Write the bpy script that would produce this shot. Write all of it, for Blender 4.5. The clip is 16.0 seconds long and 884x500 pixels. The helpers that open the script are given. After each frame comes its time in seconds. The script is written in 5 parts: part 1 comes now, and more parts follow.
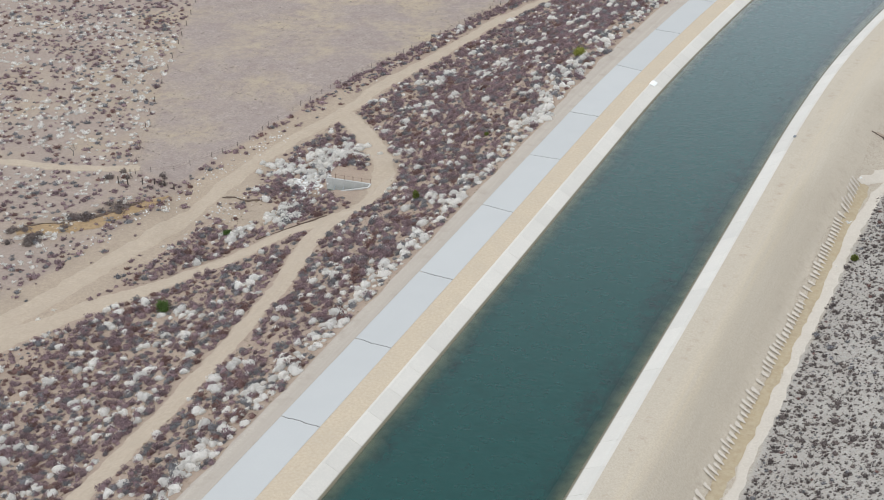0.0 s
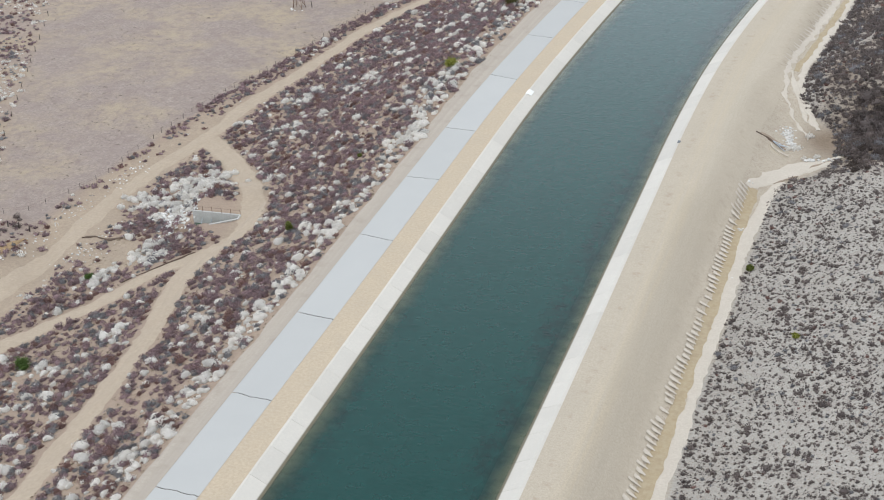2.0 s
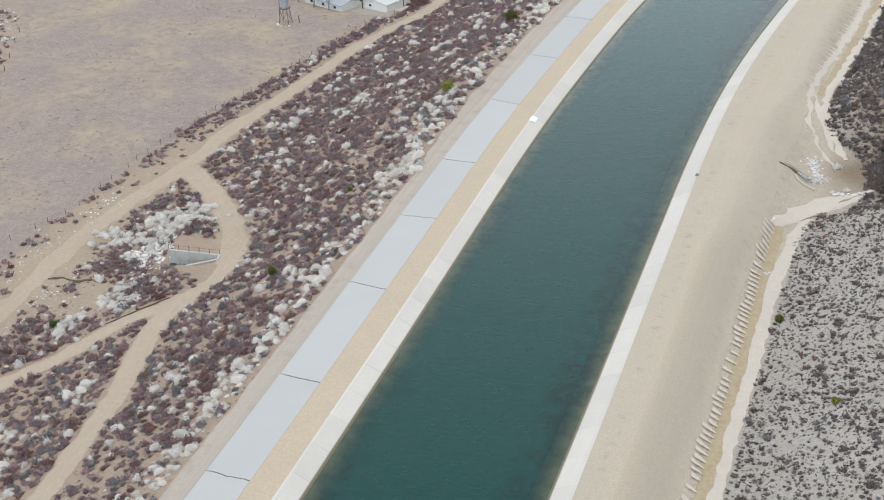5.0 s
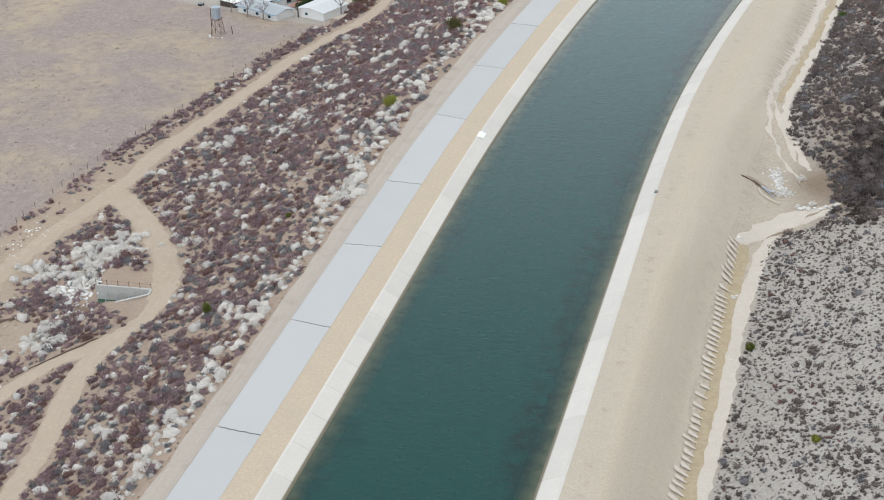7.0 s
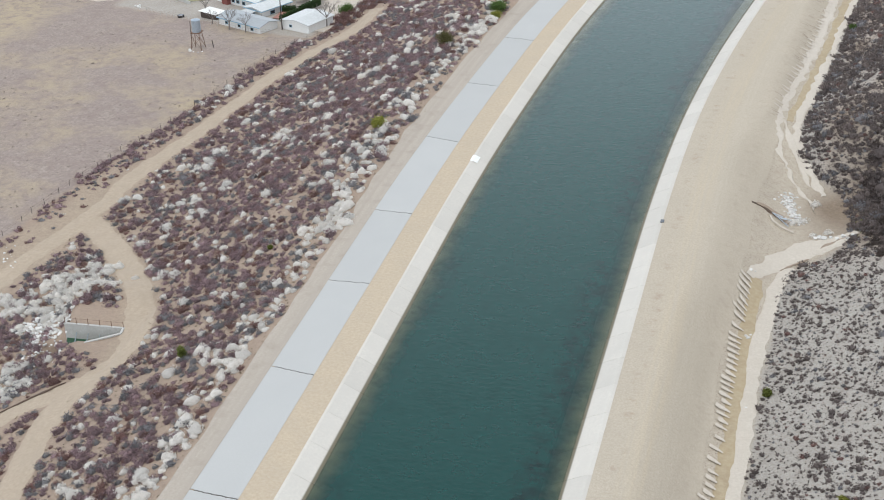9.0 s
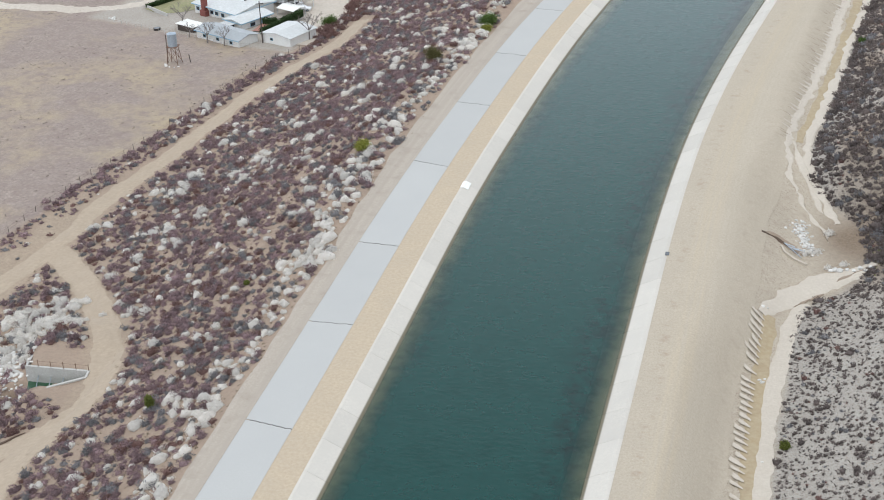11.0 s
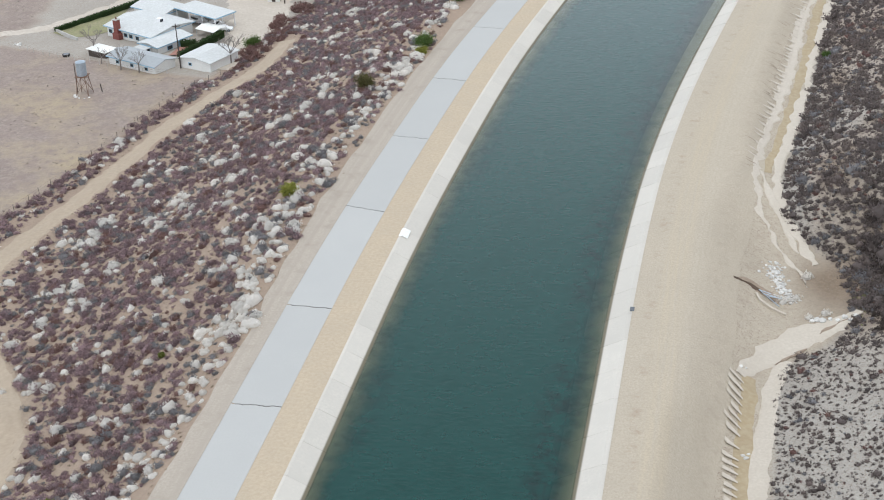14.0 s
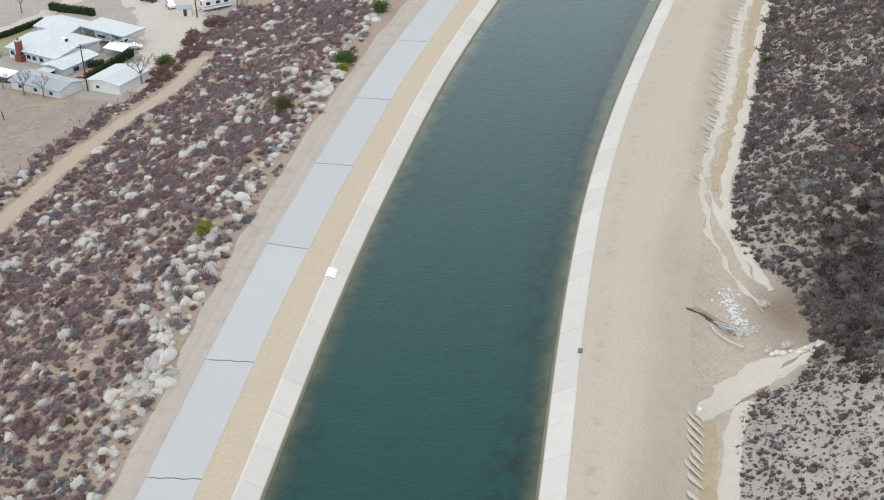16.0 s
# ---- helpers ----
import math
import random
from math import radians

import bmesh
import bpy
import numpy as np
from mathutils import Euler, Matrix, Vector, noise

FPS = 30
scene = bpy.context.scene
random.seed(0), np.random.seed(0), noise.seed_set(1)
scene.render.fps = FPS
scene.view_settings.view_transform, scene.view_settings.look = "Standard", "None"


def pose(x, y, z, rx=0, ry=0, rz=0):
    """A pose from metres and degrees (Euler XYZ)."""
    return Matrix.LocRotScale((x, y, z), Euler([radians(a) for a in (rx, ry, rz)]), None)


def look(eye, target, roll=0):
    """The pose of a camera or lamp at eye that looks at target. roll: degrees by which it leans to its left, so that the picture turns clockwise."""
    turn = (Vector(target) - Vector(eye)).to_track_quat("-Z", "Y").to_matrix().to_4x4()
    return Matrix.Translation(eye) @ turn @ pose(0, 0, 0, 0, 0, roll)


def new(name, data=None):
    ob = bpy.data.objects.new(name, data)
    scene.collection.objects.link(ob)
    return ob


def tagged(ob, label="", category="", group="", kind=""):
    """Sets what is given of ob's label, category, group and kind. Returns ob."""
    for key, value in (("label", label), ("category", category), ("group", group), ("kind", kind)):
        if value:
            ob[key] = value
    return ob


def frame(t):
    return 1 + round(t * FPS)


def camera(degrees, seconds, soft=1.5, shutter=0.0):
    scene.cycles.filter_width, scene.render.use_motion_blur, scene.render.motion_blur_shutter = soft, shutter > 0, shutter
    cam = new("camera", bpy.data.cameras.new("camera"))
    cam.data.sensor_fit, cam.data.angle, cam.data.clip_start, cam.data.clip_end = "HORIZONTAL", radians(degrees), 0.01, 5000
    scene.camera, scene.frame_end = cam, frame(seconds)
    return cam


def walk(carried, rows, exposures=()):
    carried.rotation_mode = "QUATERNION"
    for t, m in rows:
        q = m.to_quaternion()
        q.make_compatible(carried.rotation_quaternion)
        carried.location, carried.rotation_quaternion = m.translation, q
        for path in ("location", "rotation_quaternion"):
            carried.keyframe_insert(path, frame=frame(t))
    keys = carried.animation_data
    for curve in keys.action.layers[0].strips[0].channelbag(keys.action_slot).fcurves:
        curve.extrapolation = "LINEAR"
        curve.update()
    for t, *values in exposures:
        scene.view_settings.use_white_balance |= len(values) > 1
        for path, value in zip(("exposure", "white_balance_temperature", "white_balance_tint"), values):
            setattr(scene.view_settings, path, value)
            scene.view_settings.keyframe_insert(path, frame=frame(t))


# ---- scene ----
cam = camera(32.7, 16.0, soft=1.0)
PATH = [
    (0, (83.897, -222.407, 114.055), (83.184, -220.775, 113.145), -0.6),
    (0.5, (82.462, -218.895, 113.825), (81.821, -217.234, 112.912), -1.1),
    (1, (80.907, -215.218, 113.486), (80.326, -213.537, 112.571), -1.5),
    (1.5, (79.372, -211.573, 113.062), (78.807, -209.888, 112.145), -1.6),
    (2, (77.884, -207.956, 112.576), (77.324, -206.27, 111.659), -1.6),
    (2.5, (76.447, -204.331, 112.108), (75.886, -202.644, 111.19), -1.6),
    (3, (75.016, -200.575, 111.637), (74.455, -198.889, 110.719), -1.6),
    (5.5, (68.504, -181.858, 107.725), (67.963, -180.165, 106.809), -1.6),
    (6, (67.237, -178.104, 107.145), (66.723, -176.403, 106.226), -1.8),
    (6.5, (66.014, -174.309, 106.531), (65.52, -172.604, 105.611), -1.9),
    (7, (64.788, -170.421, 105.854), (64.308, -168.712, 104.932), -2.0),
    (7.5, (63.654, -166.616, 105.16), (63.182, -164.905, 104.237), -2.0),
    (8, (62.46, -162.647, 104.474), (61.992, -160.935, 103.551), -2.1),
    (8.5, (61.378, -158.822, 103.854), (60.911, -157.11, 102.932), -2.1),
    (9, (60.278, -154.81, 103.318), (59.811, -153.098, 102.396), -2.1),
    (11.5, (55.14, -135.049, 99.602), (54.7, -133.328, 98.682), -2.2),
    (12, (54.148, -130.937, 99.169), (53.725, -129.213, 98.246), -2.3),
    (12.5, (53.232, -127.027, 98.623), (52.824, -125.301, 97.699), -2.4),
    (13, (52.242, -122.996, 98.054), (51.847, -121.268, 97.129), -2.5),
    (13.5, (51.344, -119.085, 97.443), (50.96, -117.354, 96.517), -2.6),
    (14, (50.517, -115.056, 96.794), (50.143, -113.324, 95.867), -2.7),
    (14.5, (49.743, -110.983, 96.157), (49.379, -109.25, 95.229), -2.8),
    (15, (48.989, -106.931, 95.572), (48.649, -105.193, 94.642), -3.0),
    (15.5, (48.259, -103.068, 95.089), (47.954, -101.326, 94.155), -3.3),
    (16, (47.494, -99.105, 94.745), (47.212, -97.361, 93.807), -3.4),
]
walk(cam, [(t, look(eye, aim, roll)) for t, eye, aim, roll in PATH], [(0, 0.24, 6200, 6), (16, 0.24, 6200, 6)])

# ---------------------------------------------------------------- light
world = bpy.data.worlds.new("world")
scene.world = world
world.use_nodes = True
_n = world.node_tree.nodes
sky = _n.new("ShaderNodeTexSky")
sky.sky_type = 'NISHITA'
sky.sun_disc = False
sky.sun_elevation = radians(72)
sky.sun_rotation = radians(166)
sky.air_density = 1.0
sky.dust_density = 4.0
sky.ozone_density = 1.0
# a high, even cloud layer over the clear sky
_noise = _n.new("ShaderNodeTexNoise")
_noise.inputs["Scale"].default_value, _noise.inputs["Detail"].default_value = 1.6, 4.0
_cloud = _n.new("ShaderNodeMix")
_cloud.data_type = 'RGBA'
_cloud.inputs[6].default_value, _cloud.inputs[7].default_value = (5.4, 5.55, 6.0, 1), (6.6, 6.75, 7.2, 1)
# the hazy horizon is brighter than the zenith
_dir = _n.new("ShaderNodeTexCoord")
_xyz = _n.new("ShaderNodeSeparateXYZ")
world.node_tree.links.new(_dir.outputs["Generated"], _xyz.inputs[0])
_haze = _n.new("ShaderNodeMapRange")
_haze.inputs[1].default_value, _haze.inputs[2].default_value = 0.75, 0.15
_haze.inputs[3].default_value, _haze.inputs[4].default_value = 0.86, 1.9
_haze.interpolation_type = 'SMOOTHSTEP'
world.node_tree.links.new(_xyz.outputs[2], _haze.inputs[0])
_bright = _n.new("ShaderNodeVectorMath")
_bright.operation = 'SCALE'
world.node_tree.links.new(_cloud.outputs[2], _bright.inputs[0])
world.node_tree.links.new(_haze.outputs[0], _bright.inputs["Scale"])
_cover = _n.new("ShaderNodeMix")
_cover.data_type = 'RGBA'
_cover.inputs[0].default_value = 0.85
world.node_tree.links.new(_noise.outputs[0], _cloud.inputs[0])
world.node_tree.links.new(sky.outputs[0], _cover.inputs[6])
world.node_tree.links.new(_bright.outputs[0], _cover.inputs[7])
world.node_tree.links.new(_cover.outputs[2], _n["Background"].inputs[0])
_n["Background"].inputs[1].default_value = 0.15
sun = new("sun", bpy.data.lights.new("sun", 'SUN'))
sun.data.energy = 0.8
sun.data.angle = radians(25)
sun.data.color = (1.0, 0.98, 0.95)
sun.matrix_basis = look((-4, -34, 100), (0, 0, 0))

# ---------------------------------------------------------------- numbers and land form
rng = np.random.default_rng(11)
WATER_Z = -1.3
ROAD_W, ROAD_E = -5.85, 0.3
LIP_W, LIP_E = 4.3, 38.8


def ramp(a, b, x):
    t = np.clip((x - a) / (b - a), 0, 1)
    return t * t * (3 - 2 * t)


def lattice(x, y, size, seed):
    """Smooth value noise, -1 to 1."""
    x, y = np.asarray(x, float) / size + 1000.0, np.asarray(y, float) / size + 1000.0
    i, j = np.floor(x).astype(np.int64), np.floor(y).astype(np.int64)
    u, v = x - i, y - j
    u, v = u * u * (3 - 2 * u), v * v * (3 - 2 * v)

    def h(a, b):
        k = (a * 374761393 + b * 668265263 + seed * 1442695041) & 0xFFFFFFFF
        k = ((k ^ (k >> 13)) * 1274126177) & 0xFFFFFFFF
        return ((k ^ (k >> 16)) & 0xFFFF) / 32767.5 - 1

    return (h(i, j) * (1 - u) + h(i + 1, j) * u) * (1 - v) + (h(i, j + 1) * (1 - u) + h(i + 1, j + 1) * u) * v


def bend(y):
    q = np.clip(y - 45, 0, 160)
    return 5.0e-4 * q * q + 0.16 * np.maximum(0, y - 205) - 0.004 * np.clip(-y - 20, 0, 200)


def banks(d, y):
    """How the canal's banks run: the bend, and a slight widening to the north."""
    return bend(y) + np.where(np.asarray(d) > 20, 2.6 * ramp(85, 200, y), -0.5 * ramp(95, 150, y))


def hill_foot(y):
    """Offset at which the east hillside rises from the ditch."""
    return 54.9 + 1.5 * ramp(-30, 40, y) + 9.5 * np.exp(-((y - 65) / np.where(y > 65, 17, 13)) ** 4) + 2.2 * ramp(92, 135, y)


def land(x, y):
    """Height of the land without the canal's trough."""
    d = x - bend(y)
    shoulder = -8.2 - 8.3 * ramp(30, 78, y)
    a = np.maximum(0, shoulder - d) * (0.39 + 0.08 * ramp(30, 90, y))
    floor = 19.3 - 2.0 * ramp(30, 90, y) * ramp(220, 150, y) + 1.0 * ramp(150, 220, y) + 0.6 * ramp(20, -30, y)
    west = -a / (1 + (a / floor) ** 6) ** (1 / 6)
    wash = np.exp(-((x + 78 + 0.62 * (y - 15)) / 5.0) ** 2) * ramp(40, 20, y) * ramp(-70, -40, -x)
    west = west - 1.5 * wash * ramp(-66, -74, x)
    # sandy fill round the culvert outlet
    fill = ramp(0.5, -2.5, (-49.8 - x) + 0.35 * (22 - y)) * ramp(8, 14, y) * ramp(44, 37, y) * ramp(-35.5, -38.5, x)
    west = west + np.maximum(0, -12.45 - west) * fill + np.minimum(0, -12.45 - west) * fill * 0.8
    top = 43.0 + 1.6 * ramp(20, 42, y) + 4.7 * ramp(78, 100, y)
    foot = 50.4 + 0.8 * ramp(-50, 0, y) + 5.2 * ramp(26, 46, y) - 2.0 * ramp(72, 96, y)
    deep = -5.7 + 0.9 * ramp(45, 60, y) + 3.5 * ramp(75, 98, y)
    bank = deep * ramp(top, foot, d)
    r = np.maximum(0, d - hill_foot(y))
    hill = (0.40 + 0.15 * ramp(70, 110, y)) * r * r / (r + 2.5)
    hill = np.minimum(hill, 60 - 2400 / (hill + 40.0))
    return np.where(d < 20, west, bank + hill)


def rough(x, y):
    """Small unevenness, none on the canal's deck."""
    d = x - bend(y)
    off = np.maximum(ramp(-8, -14, d), ramp(50, 57, d))
    return off * (0.22 * lattice(x, y, 7, 1) + 0.10 * lattice(x, y, 2.6, 2))


def ground_z(x, y):
    return land(x, y) + rough(x, y)


def sheet_z(x, y):
    """The ground sheet, sunk under the canal, its road and its shoulders."""
    d = x - bend(y)
    z = ground_z(x, y)
    t = np.clip((-39.4 - x) / 8.4, 0, 1.6)
    z = z - 4.6 * ramp(-0.25, 0.15, -np.abs(y - (25.2 - 2.7 * t)) + 0.0 + 2.8 * t) * ramp(-39.0, -39.9, x) * ramp(-54, -50, x)
    z = z - 0.3 * ramp(-5.6, -4.6, d) * ramp(43.5, 42.0, d)
    return z - 6.5 * ramp(0.8, 6.0, d) * ramp(42.0, 37.5, d)


# ---------------------------------------------------------------- materials
def node_mat(name):
    m = bpy.data.materials.new(name)
    m.use_nodes = True
    nt = m.node_tree
    return m, nt, nt.nodes["Principled BSDF"]


def add(nt, kind, **kw):
    n = nt.nodes.new(kind)
    for k, v in kw.items():
        n.inputs[k].default_value = v
    return n


def mix(nt, fac, a, b, mode='MIX'):
    n = nt.nodes.new("ShaderNodeMix")
    n.data_type, n.blend_type = 'RGBA', mode
    for sock, v in ((n.inputs[0], fac), (n.inputs[6], a), (n.inputs[7], b)):
        if isinstance(v, bpy.types.NodeSocket):
            nt.links.new(v, sock)
        elif isinstance(v, (int, float)):
            sock.default_value = v
        else:
            sock.default_value = (*v, 1)
    return n.outputs[2]


def noise_at(nt, vec, scale, detail=4.0, lo=0.35, hi=0.65, rough_=0.6):
    n = add(nt, "ShaderNodeTexNoise", Scale=scale, Detail=detail, Roughness=rough_)
    nt.links.new(vec, n.inputs["Vector"])
    r = nt.nodes.new("ShaderNodeMapRange")
    r.inputs[1].default_value, r.inputs[2].default_value = lo, hi
    nt.links.new(n.outputs[0], r.inputs[0])
    return r.outputs[0]


def bump(nt, bsdf, height, strength, dist):
    b = add(nt, "ShaderNodeBump", Strength=strength, Distance=dist)
    nt.links.new(height, b.inputs["Height"])
    nt.links.new(b.outputs[0], bsdf.inputs["Normal"])


def where(nt):
    return nt.nodes.new("ShaderNodeNewGeometry").outputs["Position"]


def surface(name, col, col2, col3=None, big=0.15, fine=2.5, roughness=0.9, relief=0.4, dist=0.05, metal=0.0, vary=0.0):
    """Two scales of colour, fine relief, and a slight change from piece to piece."""
    m, nt, b = node_mat(name)
    p = where(nt)
    c = mix(nt, noise_at(nt, p, big), col, col2)
    f = noise_at(nt, p, fine, 6.0)
    c = mix(nt, f, c, col3 or tuple(0.82 * v for v in col))
    if vary:
        o = nt.nodes.new("ShaderNodeObjectInfo")
        r = nt.nodes.new("ShaderNodeMapRange")
        r.inputs[3].default_value, r.inputs[4].default_value = 1 - vary, 1 + vary
        nt.links.new(o.outputs["Random"], r.inputs[0])
        v = nt.nodes.new("ShaderNodeHueSaturation")
        nt.links.new(c, v.inputs["Color"])
        nt.links.new(r.outputs[0], v.inputs["Value"])
        c = v.outputs[0]
    nt.links.new(c, b.inputs["Base Color"])
    b.inputs["Roughness"].default_value = roughness
    b.inputs["Metallic"].default_value = metal
    if relief:
        bump(nt, b, f, relief, dist)
    return m


def plant(name, col, col2, spread=0.35, shade=0.6):
    """Twigs and leaves: colour changes from sprig to sprig and over some metres."""
    m, nt, b = node_mat(name)
    g = nt.nodes.new("ShaderNodeNewGeometry")
    c = mix(nt, noise_at(nt, g.outputs["Position"], 0.35, 3.0), col, col2)
    r = nt.nodes.new("ShaderNodeMapRange")
    r.inputs[3].default_value, r.inputs[4].default_value = 1 - spread, 1 + spread
    nt.links.new(g.outputs["Random Per Island"], r.inputs[0])
    v = nt.nodes.new("ShaderNodeHueSaturation")
    twig = noise_at(nt, g.outputs["Position"], 9.0, 5.0, 0.32, 0.68, 0.7)
    c = mix(nt, twig, c, tuple((shade + 0.1) * k for k in col2))
    bump(nt, b, twig, 0.7, 0.08)
    nt.links.new(c, v.inputs["Color"])
    nt.links.new(r.outputs[0], v.inputs["Value"])
    nt.links.new(v.outputs[0], b.inputs["Base Color"])
    b.inputs["Roughness"].default_value = 0.85
    b.inputs["Specular IOR Level"].default_value = 0.2
    # thin sprays let light through
    thin = nt.nodes.new("ShaderNodeBsdfTranslucent")
    nt.links.new(v.outputs[0], thin.inputs["Color"])
    both = add(nt, "ShaderNodeMixShader", Fac=0.42)
    nt.links.new(b.outputs[0], both.inputs[1])
    nt.links.new(thin.outputs[0], both.inputs[2])
    nt.links.new(both.outputs[0], nt.nodes["Material Output"].inputs[0])
    return m


def ground_material():
    m, nt, b = node_mat("dry_ground")
    p = where(nt)
    at = nt.nodes.new("ShaderNodeAttribute")
    at.attribute_name = "soil"
    sep = nt.nodes.new("ShaderNodeSeparateColor")
    nt.links.new(at.outputs["Color"], sep.inputs[0])
    fine = noise_at(nt, p, 1.6, 8.0, 0.3, 0.7, 0.7)
    big = noise_at(nt, p, 0.12, 4.0)
    speck = noise_at(nt, p, 4.5, 4.0, 0.56, 0.66)
    slope = mix(nt, big, (0.40, 0.31, 0.23), (0.345, 0.27, 0.205))
    slope = mix(nt, fine, slope, (0.30, 0.225, 0.175))
    field = mix(nt, big, (0.37, 0.305, 0.27), (0.41, 0.345, 0.295))
    field = mix(nt, fine, field, (0.225, 0.180, 0.157))
    field = mix(nt, noise_at(nt, p, 0.045, 5.0, 0.46, 0.68), field, (0.40, 0.325, 0.225))
    field = mix(nt, noise_at(nt, p, 0.42, 7.0, 0.46, 0.66, 0.7), field, (0.27, 0.215, 0.19))
    pale = mix(nt, big, (0.46, 0.43, 0.38), (0.39, 0.36, 0.315))
    pale = mix(nt, fine, pale, (0.33, 0.30, 0.265))
    sand = mix(nt, big, (0.45, 0.36, 0.26), (0.40, 0.325, 0.24))
    sand = mix(nt, fine, sand, (0.30, 0.235, 0.18))
    c = mix(nt, sep.outputs[1], slope, field)
    c = mix(nt, sep.outputs[0], c, pale)
    c = mix(nt, sep.outputs[2], c, sand)
    bank = nt.nodes.new("ShaderNodeAttribute")
    bank.attribute_name = "graded_bank"
    earth = mix(nt, noise_at(nt, p, 0.16, 5.0), (0.52, 0.455, 0.36), (0.48, 0.42, 0.335))
    earth = mix(nt, noise_at(nt, p, 0.5, 8.0, 0.52, 0.66, 0.75), earth, (0.38, 0.31, 0.24))
    c = mix(nt, bank.outputs["Fac"], c, mix(nt, fine, earth, (0.41, 0.35, 0.275)))
    c = mix(nt, at.outputs["Alpha"], c, mix(nt, fine, (0.27, 0.205, 0.145), (0.19, 0.145, 0.105)))
    c = mix(nt, speck, c, (0.29, 0.23, 0.185))
    nt.links.new(c, b.inputs["Base Color"])
    b.inputs["Roughness"].default_value = 0.95
    b.inputs["Specular IOR Level"].default_value = 0.15
    bump(nt, b, fine, 0.6, 0.15)
    return m


def streaked(name, base, streak, patch, roughness=0.93):
    """Graded earth with wheel lines that follow the canal (u across, v along)."""
    m, nt, b = node_mat(name)
    uv = nt.nodes.new("ShaderNodeUVMap")
    uv.uv_map = "run"
    mp = nt.nodes.new("ShaderNodeMapping")
    mp.inputs["Scale"].default_value = (0.85, 0.008, 1)
    nt.links.new(uv.outputs[0], mp.inputs[0])
    p = where(nt)
    c = mix(nt, noise_at(nt, mp.outputs[0], 1.0, 5.0, 0.40, 0.58), base, streak)
    c = mix(nt, noise_at(nt, p, 0.30, 7.0, 0.52, 0.68, 0.7), c, patch)
    f = noise_at(nt, p, 3.5, 6.0)
    c = mix(nt, f, c, tuple(0.97 * v for v in base))
    nt.links.new(c, b.inputs["Base Color"])
    b.inputs["Roughness"].default_value = roughness
    b.inputs["Specular IOR Level"].default_value = 0.2
    bump(nt, b, f, 0.2, 0.04)
    return m


def graded_material():
    """The wide track: yellowish wheel lanes, greyer shoulders, brown crumbs near the lining (u across, v along)."""
    m, nt, b = node_mat("graded_earth")
    uv = nt.nodes.new("ShaderNodeUVMap")
    uv.uv_map = "run"
    p = where(nt)
    sp = nt.nodes.new("ShaderNodeSeparateXYZ")
    nt.links.new(uv.outputs[0], sp.inputs[0])

    def lane(centre, width):
        a = nt.nodes.new("ShaderNodeMath")
        a.operation = 'SUBTRACT'
        a.inputs[1].default_value = centre
        nt.links.new(sp.outputs[0], a.inputs[0])
        q = nt.nodes.new("ShaderNodeMath")
        q.operation = 'ABSOLUTE'
        nt.links.new(a.outputs[0], q.inputs[0])
        r = nt.nodes.new("ShaderNodeMapRange")
        r.interpolation_type = 'SMOOTHSTEP'
        r.inputs[1].default_value, r.inputs[2].default_value = width, width * 0.3
        nt.links.new(q.outputs[0], r.inputs[0])
        return r.outputs[0]

    def times(a, c):
        t = nt.nodes.new("ShaderNodeMath")
        t.operation = 'MULTIPLY'
        nt.links.new(a, t.inputs[0])
        nt.links.new(c, t.inputs[1])
        return t.outputs[0]

    stretch = nt.nodes.new("ShaderNodeMapping")
    stretch.inputs["Scale"].default_value = (1.0, 0.02, 1)
    nt.links.new(uv.outputs[0], stretch.inputs[0])
    lines = noise_at(nt, stretch.outputs[0], 1.6, 5.0, 0.38, 0.62)
    c = mix(nt, noise_at(nt, p, 0.16, 5.0), (0.52, 0.455, 0.36), (0.48, 0.42, 0.335))
    c = mix(nt, times(lane(43.6, 2.6), lines), c, (0.535, 0.455, 0.335))
    c = mix(nt, times(lane(46.4, 1.6), lines), c, (0.53, 0.47, 0.375))
    c = mix(nt, times(lane(41.2, 1.3), noise_at(nt, p, 0.5, 8.0, 0.52, 0.66, 0.75)), c, (0.37, 0.285, 0.205))
    c = mix(nt, times(lane(49.5, 2.2), noise_at(nt, p, 0.7, 8.0, 0.50, 0.70, 0.75)), c, (0.385, 0.325, 0.255))
    f = noise_at(nt, p, 3.5, 7.0, 0.3, 0.7, 0.7)
    c = mix(nt, f, c, (0.41, 0.35, 0.275))
    nt.links.new(c, b.inputs["Base Color"])
    b.inputs["Roughness"].default_value = 0.95
    b.inputs["Specular IOR Level"].default_value = 0.15
    bump(nt, b, f, 0.6, 0.08)
    return m


